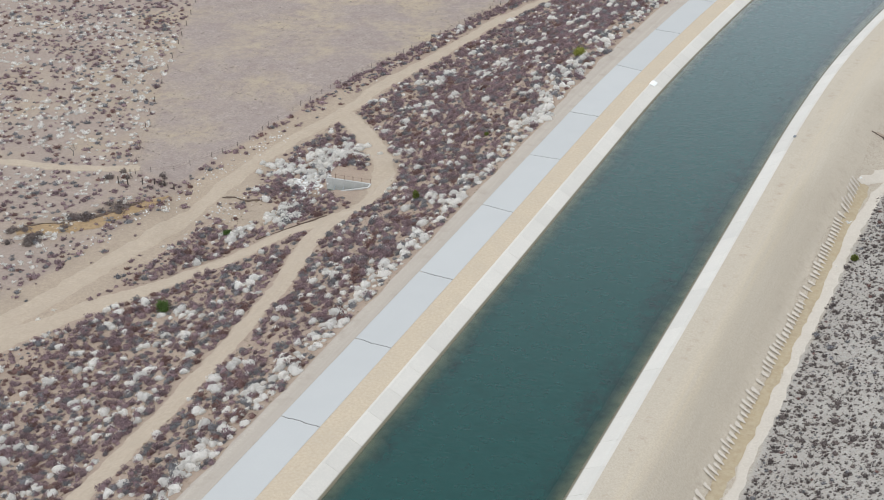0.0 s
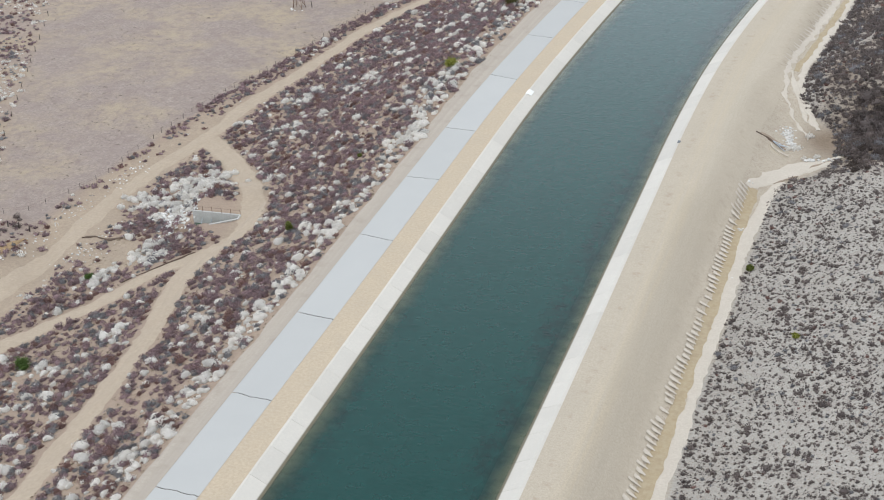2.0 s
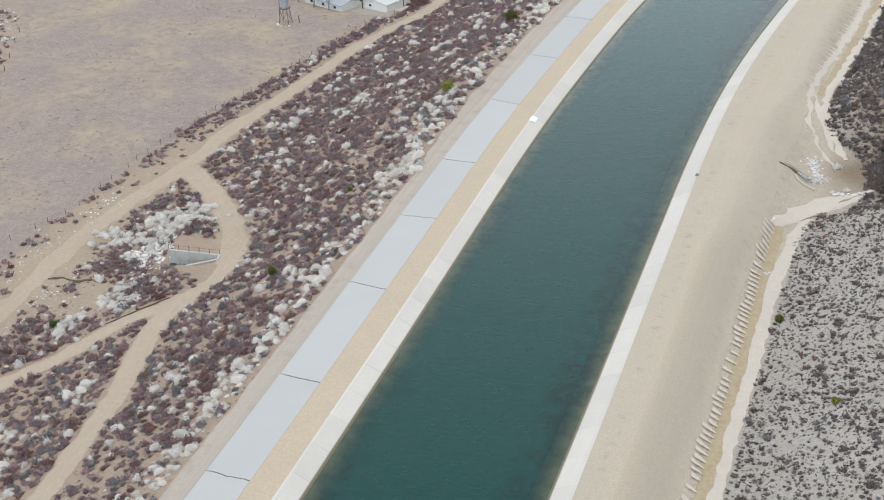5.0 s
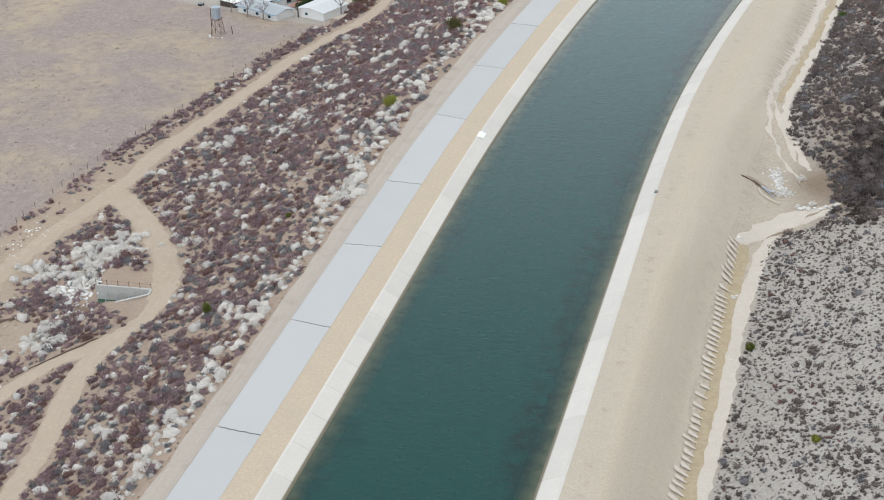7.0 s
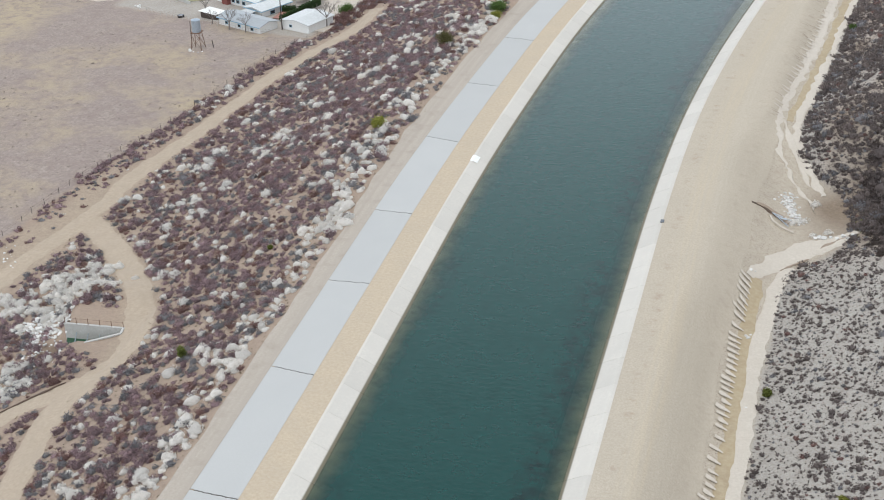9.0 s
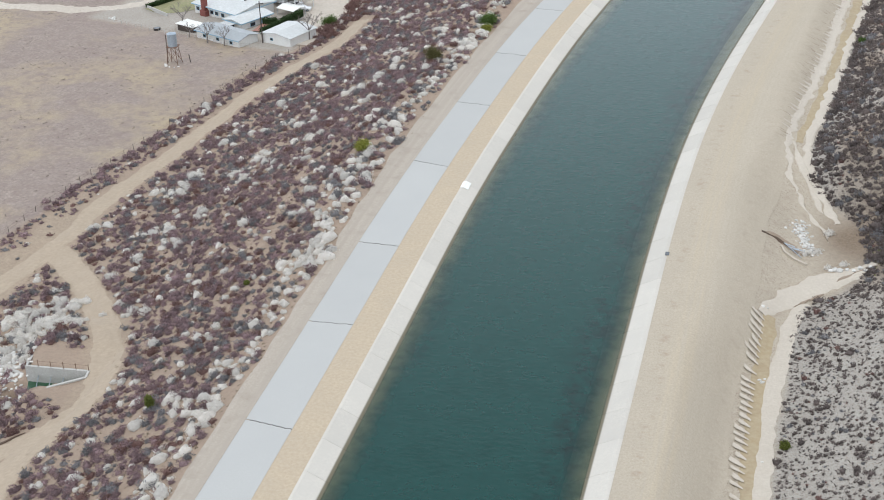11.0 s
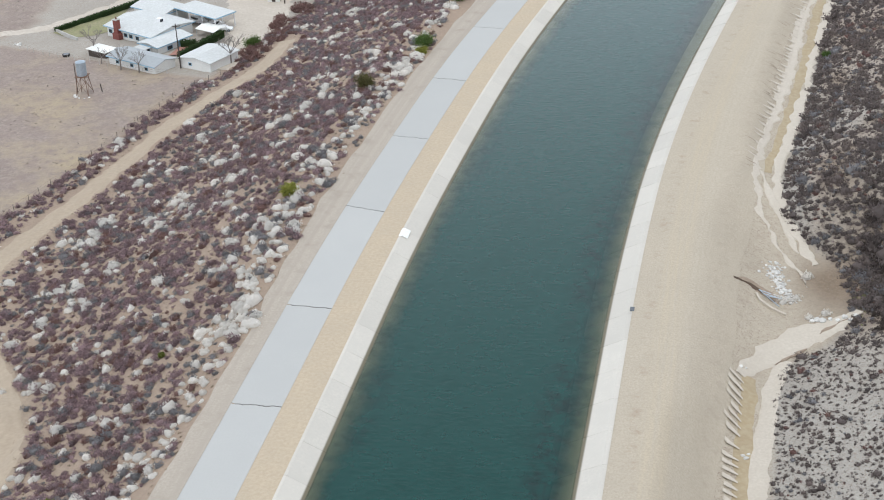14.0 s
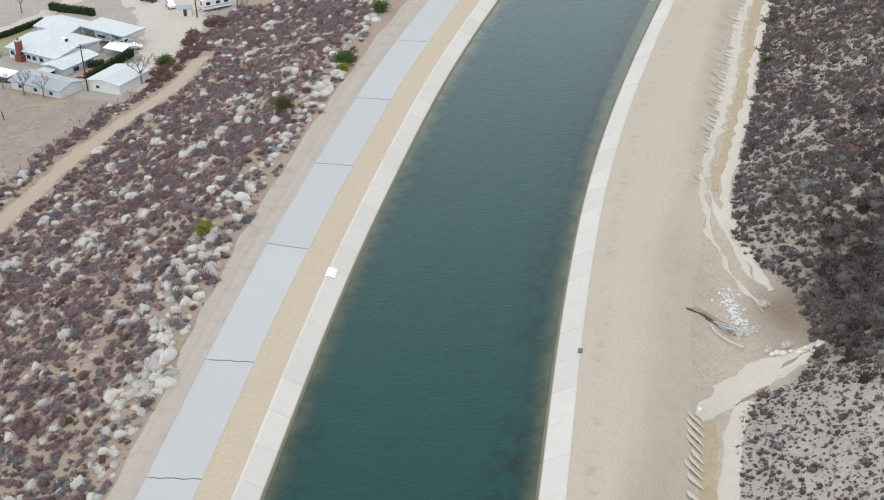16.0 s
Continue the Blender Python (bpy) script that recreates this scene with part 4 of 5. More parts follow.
# ---------------------------------------------------------------- green bushes
def green_bush(x, y, r, h, material, label, seed, name="green_bush"):
    root = empty(name, pose(x, y, gz(x, y) - 0.05), label, "bush")
    bm = bmesh.new()
    rr = random.Random(seed)
    tips = []
    for i in range(9):
        a, t = rr.uniform(0, 6.28), rr.uniform(0.25, 0.9)
        e = Vector((math.cos(a) * r * 0.7 * t, math.sin(a) * r * 0.7 * t, h * rr.uniform(0.55, 0.9)))
        rod(bm, (0, 0, 0), e * 0.55, 0.05, 0.03, 5)
        rod(bm, e * 0.55, e, 0.03, 0.012, 5)
        tips.append(e)
    part("stems", bm, M_BARK, root)
    V, F = [], []
    g = np.random.default_rng(seed)
    for i in range(int(1500 * max(1.0, r))):
        c = np.array(tips[i % 9]) * g.uniform(0.45, 1.05)
        p = c + g.normal(0, 0.26 * r, 3) * (1, 1, 0.8)
        p[2] = max(0.08, p[2])
        ax = g.normal(0, 1, 3) + (0, 0, 0.8)
        ax /= np.linalg.norm(ax)
        sd = np.cross(ax, g.normal(0, 1, 3))
        sd /= np.linalg.norm(sd)
        L, W = 0.20 * g.uniform(0.7, 1.4), 0.08 * g.uniform(0.7, 1.4)
        k = len(V)
        V += [p - ax * L * 0.5, p + sd * W, p + ax * L * 0.6, p - sd * W]
        F.append((k, k + 1, k + 2, k + 3))
    ob = new("foliage", mesh_from("foliage", V, F, material))
    ob.parent = root
    return root


for bx, by, br, bh, bmat, blab in (
        (-14.9, 81.2, 1.6, 1.5, M_YELLOWGREEN, "yellow-green rounded bush among cream shrubs"), (-13.6, 125.6, 2.1, 2.3, M_OLIVE_DARK, "tall dull olive bush near the canal road"),
        (-7.9, 146.6, 2.2, 2.0, M_FRESH, "fresh green bush beside the gravel verge"), (-7.3, 142.6, 1.3, 1.1, M_YELLOWGREEN, "low yellow-green bush beside a taller one"),
        (-5.5, 173.6, 2.0, 2.0, M_FRESH, "large green bush beside the gravel verge"), (-22.0, 8.2, 0.8, 2.1, M_GREEN, "upright olive-green bush on the shrub slope"),
        (-54.8, -28.6, 1.5, 1.7, M_FRESH, "dark green rounded bush above the wash"), (57.1, 15.2, 0.65, 0.8, M_GREEN, "small green bush at the hill's foot"),
        (66.9, -10.9, 0.6, 0.5, M_YELLOWGREEN, "small yellow-green bush on the pale hill"), (65.8, 148.5, 0.8, 0.9, M_FRESH, "small green bush above the ditch"),
        (-57.5, 193.5, 2.2, 2.0, M_FRESH, "green bush beside the yard edge"), (-21.0, 41.0, 0.5, 0.6, M_GREEN, "small dark green bush on the shrub slope"),
        (-60.8, 3.4, 0.9, 1.1, M_FRESH, "dark green bush beside the wash")):
    green_bush(bx, by, br, bh, bmat, blab, int(bx * 7 + by * 13) & 0xFFFF)


# ---------------------------------------------------------------- culvert outlet
def wall_between(bm, a, b, z0, z1a, z1b, t=0.4):
    a, b = Vector(a), Vector(b)
    u = (b - a).normalized()
    n = Vector((-u.y, u.x)) * t / 2
    lo = [bm.verts.new((*(p + s * n), z0)) for p in (a, b) for s in (-1, 1)]
    hi = [bm.verts.new((*(p + s * n), z)) for p, z in ((a, z1a), (b, z1b)) for s in (-1, 1)]
    for q in ((0, 1, 5, 4), (1, 3, 7, 5), (3, 2, 6, 7), (2, 0, 4, 6), (4, 5, 7, 6), (1, 0, 2, 3)):
        vs = lo + hi
        bm.faces.new([vs[i] for i in q])
    return bm


CULVERT = dict(apex=(-40.1, 25.8), nw=(-49.9, 25.6), sw=(-47.2, 18.6), wn=(-51.7, 30.6), ws=(-46.6, 15.4))


def build_culvert():
    c = CULVERT
    T = -12.35
    root = empty("culvert_outlet", pose(0, 0, 0), "grey concrete culvert outlet with flared walls in sandy fill", "culvert")
    sa = (c["apex"][0] + 0.3, c["apex"][1] - 1.6)
    part("north_wall", wall_between(bmesh.new(), c["apex"], c["nw"], -16.2, T, T - 0.1), M_CONC, root)
    part("south_wall", wall_between(bmesh.new(), sa, c["sw"], -16.2, T, T - 0.25), M_CONC, root)
    part("end_wall", wall_between(bmesh.new(), sa, c["apex"], -16.2, T + 0.05, T + 0.05, 0.35), M_CONC, root)
    part("wing_wall", wall_between(bmesh.new(), c["nw"], c["wn"], -17.0, T - 0.1, T - 1.6, 0.35), M_CONC, root)
    part("wing_wall", wall_between(bmesh.new(), c["sw"], c["ws"], -17.0, T - 0.25, T - 1.9, 0.35), M_CONC, root)
    bm = bmesh.new()
    vs = [bm.verts.new((x, y, -15.0)) for x, y in (c["apex"], c["nw"], c["sw"], sa)]
    bm.faces.new(vs)
    lo = bmesh.ops.extrude_face_region(bm, geom=bm.faces[:])
    bmesh.ops.translate(bm, verts=[v for v in lo["geom"] if isinstance(v, bmesh.types.BMVert)], vec=(0, 0, -0.6))
    bmesh.ops.recalc_face_normals(bm, faces=bm.faces[:])
    part("pool", bm, M_GREENWATER, root, "still green water on the outlet floor")
    for k in range(4):
        f = 0.18 + 0.2 * k
        a = Vector(c["nw"]).lerp(Vector(c["apex"]), f)
        b = Vector(c["sw"]).lerp(Vector(sa), f)
        part("cross_bar", rod(bmesh.new(), (*a, -13.9), (*b, -13.9), 0.06, None, 6), M_STEEL, root)
    for k in range(6):
        p = Vector(c["nw"]).lerp(Vector(c["apex"]), k / 5)
        part("rail_post", rod(bmesh.new(), (p.x, p.y, T - 0.1), (p.x, p.y, T + 1.0), 0.05, None, 6), M_RUSTY, root)
    part("rail_wire", rod(bmesh.new(), (*c["nw"], T + 0.8), (*c["apex"], T + 0.85), 0.018, None, 4), M_RUSTY, root)


build_culvert()


# ---------------------------------------------------------------- rubble
def stone_mesh(seed):
    r = random.Random(seed)
    bm = bmesh.new()
    bmesh.ops.create_icosphere(bm, subdivisions=1, radius=0.5)
    for v in bm.verts:
        v.co *= r.uniform(0.7, 1.25)
        v.co.x, v.co.y, v.co.z = max(-0.42, min(0.42, v.co.x)), max(-0.46, min(0.46, v.co.y)), max(-0.3, min(0.33, v.co.z))
    me = bpy.data.meshes.new("stone")
    bm.to_mesh(me)
    bm.free()
    me.materials.append(M_STONE)
    return me


STONES = [stone_mesh(i) for i in range(8)]


def rubble(name, places, lo, hi, label):
    cx, cy = np.mean([p[0] for p in places]), np.mean([p[1] for p in places])
    root = empty(name, pose(cx, cy, gz(cx, cy)), label, "rubble")
    inv = root.matrix_basis.inverted()
    for x, y in places:
        s = rng.uniform(lo, hi)
        ob = new("stone", STONES[rng.integers(0, 8)])
        ob.parent = root
        ob.matrix_basis = inv @ pose(x, y, gz(x, y) + 0.12 * s, rng.uniform(-20, 20), rng.uniform(-20, 20), rng.uniform(0, 360)) @ Matrix.Diagonal((s * rng.uniform(0.7, 1.5), s, s * 0.8, 1))


def blob(n, pts, sx, sy, ang):
    out = []
    for _ in range(n):
        c = pts[rng.integers(0, len(pts))]
        u, v = rng.normal(0, sx), rng.normal(0, sy)
        out.append((c[0] + u * math.cos(ang) - v * math.sin(ang), c[1] + u * math.sin(ang) + v * math.cos(ang)))
    return out


rubble("riprap", blob(250, [(-54.5, 31.5), (-57, 30.5), (-60, 30), (-58, 33), (-55, 27.5)], 1.7, 1.0, 0.4), 0.35, 0.95, "heap of broken white concrete below the culvert outlet")
rubble("rubble_scatter", blob(60, [(-52, 24), (-54, 21), (-51, 18)], 1.6, 1.4, 0.2), 0.25, 0.6, "loose pale stones beside the culvert")
rubble("riprap", blob(240, [(56.6, 74.6), (56.9, 72.4), (57.4, 70.4), (58.0, 68.4), (58.6, 66.6)], 0.6, 0.9, 0.2), 0.18, 0.55, "broken grey concrete rubble in the washed-out bank")
rubble("boulder_row", [(61.6, 60.2), (62.2, 60.5), (62.9, 60.3), (64.9, 60.8), (65.8, 61.6), (66.4, 61.0), (67.2, 62.0), (63.9, 60.9)], 0.7, 1.2, "pale boulders at the head of the silt fan")
rubble("ditch_stones", [(53.3, 30.2), (53.9, 30.6), (53.6, 29.7), (54.6, 12.0), (52.7, 47.2), (53.3, 47.5)], 0.4, 0.7, "few loose stones lying on the ditch floor")
rubble("road_edge_stones", blob(260, [(-80, 33), (-81, 24), (-82, 15), (-84, 6), (-86, -6), (-78, 45), (-77, 52), (-69, 16), (-66, 12), (-68, 25)], 3.2, 1.5, 1.3), 0.15, 0.5, "scattered stones on the sandy wash")


def white_shrub(x, y, r, label="cream-white round shrub beside the washed-out ditch"):
    root = empty("cream_shrub", pose(x, y, gz(x, y)), label, "shrub", "cream shrubs by the washout")
    v, f = BIG[int(abs(x * 7)) % len(BIG)]
    ob = new("twigs", mesh_from("twigs", v * (r, r, r * 0.9), [tuple(int(i) for i in t) for t in f], M_WHITE))
    ob.parent = root


for sx, sy, sr in ((61.2, 72.4, 1.1), (58.0, 65.0, 1.0), (59.6, 66.2, 0.9), (61.2, 61.0, 0.8), (63.4, 62.4, 0.9)):
    white_shrub(sx, sy, sr)

# shade of the undercut painted as a dark ribbon on the land
ribbon("cut_shade_strip", [(51.3, 67.5), (52.0, 67.7), (52.7, 68.0), (53.8, 68.2), (54.9, 67.4), (55.8, 66.0), (56.8, 64.8)], [0.05, 0.12, 0.6, 0.9, 0.7, 0.4, 0.1], M_CUT_SHADE, 0.15,
       "dark strip for the shade in the washed-out track's scar", "erosion", 0.45, 0, 91)
ribbon("slumped_edge", [(51.6, 67.8), (52.6, 68.3), (53.8, 68.6), (55.2, 67.7), (56.2, 66.2), (57.2, 64.6)], [0.2, 1.3, 2.2, 1.9, 1.5, 0.4], M_SLUMP, 0.11, "brown slumped earth round the scar", "erosion", 0.7, 0, 92)
# dark ribbons here and below colour in the shade under eroded edges
ribbon("cut_shade_strip", [(-72, 20.4), (-69.6, 21.0), (-66.5, 20.2), (-64.6, 20.6), (-62, 21.8), (-60.4, 22.6)], [0.1, 0.8, 0.3, 1.0, 0.5, 0.1], M_CUT_SHADE, 0.16, "dark strip for the shade under the wash edge", "erosion", 0.55, 0, 95)
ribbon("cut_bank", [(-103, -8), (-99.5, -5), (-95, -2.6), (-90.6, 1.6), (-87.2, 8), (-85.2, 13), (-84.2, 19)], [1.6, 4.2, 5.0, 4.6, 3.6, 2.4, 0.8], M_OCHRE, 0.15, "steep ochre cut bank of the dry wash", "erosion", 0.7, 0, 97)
ribbon("cut_shade_strip", [(-103, -5.6), (-99.4, -3), (-95.4, -0.6), (-91.6, 3.4), (-88.6, 9), (-86.2, 14)], [0.2, 0.6, 0.8, 1.2, 0.9, 0.2], M_CUT_SHADE, 0.22, "dark strip for the shade under the dry wash's lip", "erosion", 0.45, 0, 98)
scatter("wash_shrubs", blob(46, [(-101, -12), (-98, -9), (-103, -8), (-93.5, 0.5), (-91, 6.5), (-90.5, 9.5), (-89, 22.5), (-97.5, 22.5)], 1.5, 1.2, 0.6), rng.uniform(0.6, 1.4, 46), BIG, M_DUSK,
        "dark dusky shrubs on the lip of the wash", "shrubs", 1.0)
white_spots = [p for p in blob(210, [(-68.7, 39), (-65.3, 43), (-61.8, 46.5), (-58.2, 50), (-54.4, 48), (-50.5, 41), (-53.5, 37.5), (-58, 41), (-63, 38.5), (-66, 35), (-55.3, 15.5), (-53.4, 11), (-50.4, 12), (-59, 5)], 1.9, 1.3, 0.9)
               if not (p[0] > -53 and 13 < p[1] < 32.5)]
roadside = curve_through([(-76.5, 84), (-74.6, 95), (-70.6, 112), (-67.2, 128), (-63.8, 147), (-59.4, 163), (-55.8, 173)], 0.75)
roadside = roadside + rng.normal(0, 0.8, roadside.shape)
scatter("roadside_shrubs", roadside, rng.uniform(0.45, 1.1, len(roadside)), BIG, M_PURPLE, "purple-brown shrubs along the wire fence", "shrubs", 0.95)
yard_edge = np.array(blob(70, [(-55.2, 184), (-55, 190), (-54, 197), (-54.5, 206), (-55.5, 214), (-53, 222)], 1.6, 2.2, 0.1))
scatter("yard_edge_shrubs", yard_edge, rng.uniform(0.8, 1.7, len(yard_edge)), BIG, M_RUST, "tall rust-brown shrubs between the yard and the road", "shrubs", 1.0)
scatter("cream_thicket", white_spots, rng.uniform(0.55, 1.2, len(white_spots)), CUSHION, M_WHITE, "dense cream-white rabbitbrush round the culvert", "shrubs", 0.95)
# no hollow here: the crack's shade is a dark ribbon
ribbon("cut_shade_strip", [(-53, 1.6), (-49.6, 4.6), (-47, 7.0), (-45.1, 8.6), (-42.0, 10.2)], [0.15, 0.35, 0.3, 0.5, 0.2], M_CUT_SHADE, 0.18, "narrow dark strip for a shaded crack along the track edge", "erosion", 0.15, 0, 99)


def build_pipe():
    root = empty("broken_drain_pipe", pose(0, 0, 0), "collapsed grey metal drain frame in the washout", "drain pipe")
    pts = [(54.4, 66.0), (54.9, 64.6), (56.4, 63.2), (58.2, 61.6)]
    for a, b in zip(pts, pts[1:]):
        part("curb", wall_between(bmesh.new(), a, b, gz(*a) - 0.4, gz(*a) + 0.35, gz(*b) + 0.35, 0.28), M_SILT, root)
    for dx, dy in ((0.7, 1.3), (1.3, 0.6), (2.1, 0.2)):
        a, b = (54.0 + dx, 66.6 + dy - 1.2), (55.7 + dx, 65.6 + dy - 0.6)
        part("rail", rod(bmesh.new(), (*a, gz(*a) + 0.5), (*b, gz(*b) + 0.45), 0.07), M_STEEL, root)
    part("rail", rod(bmesh.new(), (54.9, 66.6, gz(54.9, 66.6) + 0.5), (57.4, 63.2, gz(57.4, 63.2) + 0.5), 0.07), M_STEEL, root)


for ix, iy, iw, iseed in ((59.9, 53.0, 0.7, 141), (58.0, 51.2, 0.45, 143), (63.6, 58.6, 0.6, 145), (65.2, 60.4, 0.4, 147)):
    ribbon("gravel_bar", [(ix - 1.1, iy - 1.2), (ix - 0.1, iy), (ix + 1.0, iy + 1.0)], [0.05, iw, 0.05], M_SLUMP, 0.17, "small brown gravel bar in the pale silt fan", "gravel bar", 0.25, 0, iseed)

build_pipe()


# ---------------------------------------------------------------- fences and poles
def post_line(name, pts, gap, material, h, r, label, wires=(), jitter=0.25, wire_mat=None):
    c = curve_through(pts, 0.25)
    s = np.concatenate([[0], np.cumsum(np.linalg.norm(np.diff(c, axis=0), axis=1))])
    root = empty(name, pose(float(c[0, 0]), float(c[0, 1]), gz(*c[0])), label, "fence")
    inv = root.matrix_basis.inverted()
    prev = None
    for k, t in enumerate(np.arange(0, s[-1], gap)):
        t = t + rng.uniform(-jitter, jitter) * gap
        x, y = float(np.interp(t, s, c[:, 0])), float(np.interp(t, s, c[:, 1]))
        hh = h * rng.uniform(0.85, 1.15)
        q = Vector((x + rng.uniform(-0.08, 0.08), y + rng.uniform(-0.08, 0.08), gz(x, y) + hh))
        bm = rod(bmesh.new(), (x, y, gz(x, y) - 0.2), q, r, r * 0.9, 6)
        bm.transform(inv)
        part("post", bm, material, root)
        if prev is not None:
            for w in wires:
                bm = rod(bmesh.new(), prev[0] + (prev[1] - prev[0]) * w, Vector((x, y, gz(x, y))) + (q - Vector((x, y, gz(x, y)))) * w, 0.012, None, 3)
                bm.transform(inv)
                part("wire", bm, wire_mat or M_RUSTY, root)
        prev = (Vector((x, y, gz(x, y))), q)


post_line("wire_fence", [(-96.4, 24.8), (-89.5, 31), (-83, 44.6), (-81, 62), (-79, 75.6), (-77, 90), (-73, 107), (-68.4, 130), (-65.4, 149), (-61.5, 165), (-57.5, 174)], 4.2, M_WOOD, 1.15, 0.05,
          "dark wooden posts of a sagging wire fence", (0.5, 0.9))
post_line("wire_fence", [(-97, 22), (-98.5, 27.6), (-110, 50.3), (-123, 80), (-136.5, 110), (-150, 140)], 9.0, M_WOOD, 1.3, 0.08, "sparse dark posts along the pasture edge", (0.6,))
post_line("yard_fence", [(-112, 188), (-107.7, 186.0), (-99.7, 182.8), (-91.7, 179.6), (-84, 176.4), (-76, 173.6), (-70, 173.0)], 2.6, M_CONC, 1.1, 0.05, "pale post-and-wire fence in front of the house", (0.55, 0.95))
post_line("leaning_posts", [(-97, 19.2), (-94, 19.2), (-89, 22.4), (-84, 22.8)], 2.6, M_WOOD, 1.5, 0.13, "old dark posts leaning beside the wash")


def utility_pole(x, y, h, label):
    root = empty("utility_pole", pose(x, y, gz(x, y)), label, "utility pole")
    part("shaft", rod(bmesh.new(), (0, 0, -0.3), (0, 0, h), 0.17, 0.11, 8), M_WOOD, root)
    part("crossarm", boxed(-0.9, 0.9, -0.06, 0.06, h - 0.75, h - 0.6, pose(0, 0.16, 0, 0, 0, 25)), M_WOOD, root)
    for k in (-0.75, 0.75):
        part("insulator", rod(bmesh.new(), (k * 0.9, 0.16 + k * 0.4, h - 0.6), (k * 0.9, 0.16 + k * 0.4, h - 0.42), 0.05, 0.03), M_CONC, root)


utility_pole(-68.9, 177.2, 10.2, "tall dark wooden utility pole beside the garage")
utility_pole(-59.9, 226.8, 10.0, "dark wooden utility pole beside the trailer")


def water_tank():
    x, y = -83.3, 158.8
    root = empty("water_tank", pose(x, y, gz(x, y)), "small blue-grey steel tank on a rusty stand", "water tank")
    part("tank", rod(bmesh.new(), (0, 0, 4.3), (0, 0, 7.2), 1.05, 1.05, 20), M_STEEL, root)
    part("tank_lid", rod(bmesh.new(), (0, 0, 7.2), (0, 0, 7.5), 1.1, 0.3, 20), M_STEEL, root)
    part("platform", boxed(-1.2, 1.2, -1.2, 1.2, 4.15, 4.3), M_RUSTY, root)
    for sx in (-1, 1):
        for sy in (-1, 1):
            part("leg", rod(bmesh.new(), (sx * 1.35, sy * 1.35, -0.2), (sx * 0.85, sy * 0.85, 4.2), 0.07), M_RUSTY, root)
    for a, b in (((-1, -1), (1, -1)), ((1, -1), (1, 1)), ((1, 1), (-1, 1)), ((-1, 1), (-1, -1))):
        part("brace", rod(bmesh.new(), (a[0] * 1.3, a[1] * 1.3, 0.4), (b[0] * 0.95, b[1] * 0.95, 3.4), 0.035), M_RUSTY, root)
        part("brace", rod(bmesh.new(), (b[0] * 1.3, b[1] * 1.3, 0.4), (a[0] * 0.95, a[1] * 0.95, 3.4), 0.035), M_RUSTY, root)
    part("ladder_post", rod(bmesh.new(), (-1.9, 0.6, -0.2), (-1.7, 0.5, 6.6), 0.09), M_WOOD, root)
    part("side_post", rod(bmesh.new(), (3.2, 1.6, -0.3), (2.9, 1.7, 1.8), 0.11), M_WOOD, root)


water_tank()
rubble("tank_footing_stones", [(-84.6, 156.9), (-83.6, 156.4), (-82.4, 156.2), (-81.6, 156.9), (-85, 157.6)], 0.4, 0.9, "loose stones at the foot of the tank stand")
empty_bucket = empty("dark_tub", pose(-98.7, 184.0, gz(-98.7, 184.0)), "low dark rubber water tub", "tub")
part("tub", rod(bmesh.new(), (0, 0, 0), (0, 0, 0.5), 0.8, 0.9, 16), M_TYRE, empty_bucket)
part("tub_water", rod(bmesh.new(), (0, 0, 0.5), (0, 0, 0.52), 0.75, 0.75, 16), M_GLASS, empty_bucket)


# ---------------------------------------------------------------- the homestead
YAW = -28


def at_yard(x, y, yaw=YAW, lower=0.0):
    return pose(x, y, gz(x, y) - lower, 0, 0, yaw)


def gable(bm, x0, x1, y0, y1, ze, zr, over=0.5, thick=0.16, along="x"):
    """A low gable roof with thickness."""
    if along == "y":
        box_pts = [(y0 - over, x0 - over), (y1 + over, x1 + over)]
    else:
        box_pts = [(x0 - over, y0 - over), (x1 + over, y1 + over)]
    (a0, b0), (a1, b1) = box_pts
    mid = (b0 + b1) / 2
    def P(a, b, z):
        return bm.verts.new((a, b, z) if along == "x" else (b, a, z))
    top = [[P(a, b, z) for a in (a0, a1)] for b, z in ((b0, ze), (mid, zr), (b1, ze))]
    low = [[P(a, b, z - thick) for a in (a0, a1)] for b, z in ((b0, ze), (mid, zr), (b1, ze))]
    for s in (0, 1):
        bm.faces.new((top[s][0], top[s][1], top[s + 1][1], top[s + 1][0]))
        bm.faces.new((low[s][0], low[s + 1][0], low[s + 1][1], low[s][1]))
        for e in (0, 1):
            bm.faces.new((top[s][e], top[s + 1][e], low[s + 1][e], low[s][e]))
    bm.faces.new((top[0][0], low[0][0], low[0][1], top[0][1]))
    bm.faces.new((top[2][0], top[2][1], low[2][1], low[2][0]))
    bmesh.ops.recalc_face_normals(bm, faces=bm.faces[:])
    return bm


def gable_walls(bm, x0, x1, y0, y1, z0, ze, zr, along="x"):
    if along == "x":
        prof = [(y0, z0), (y1, z0), (y1, ze), ((y0 + y1) / 2, zr), (y0, ze)]
        a = [bm.verts.new((x0, p, z)) for p, z in prof]
        b = [bm.verts.new((x1, p, z)) for p, z in prof]
    else:
        prof = [(x0, z0), (x1, z0), (x1, ze), ((x0 + x1) / 2, zr), (x0, ze)]
        a = [bm.verts.new((p, y0, z)) for p, z in prof]
        b = [bm.verts.new((p, y1, z)) for p, z in prof]
    n = len(prof)
    bm.faces.new(a)
    bm.faces.new(b[::-1])
    for i in range(n):
        bm.faces.new((a[i], b[i], b[(i + 1) % n], a[(i + 1) % n]))
    bmesh.ops.recalc_face_normals(bm, faces=bm.faces[:])
    return bm


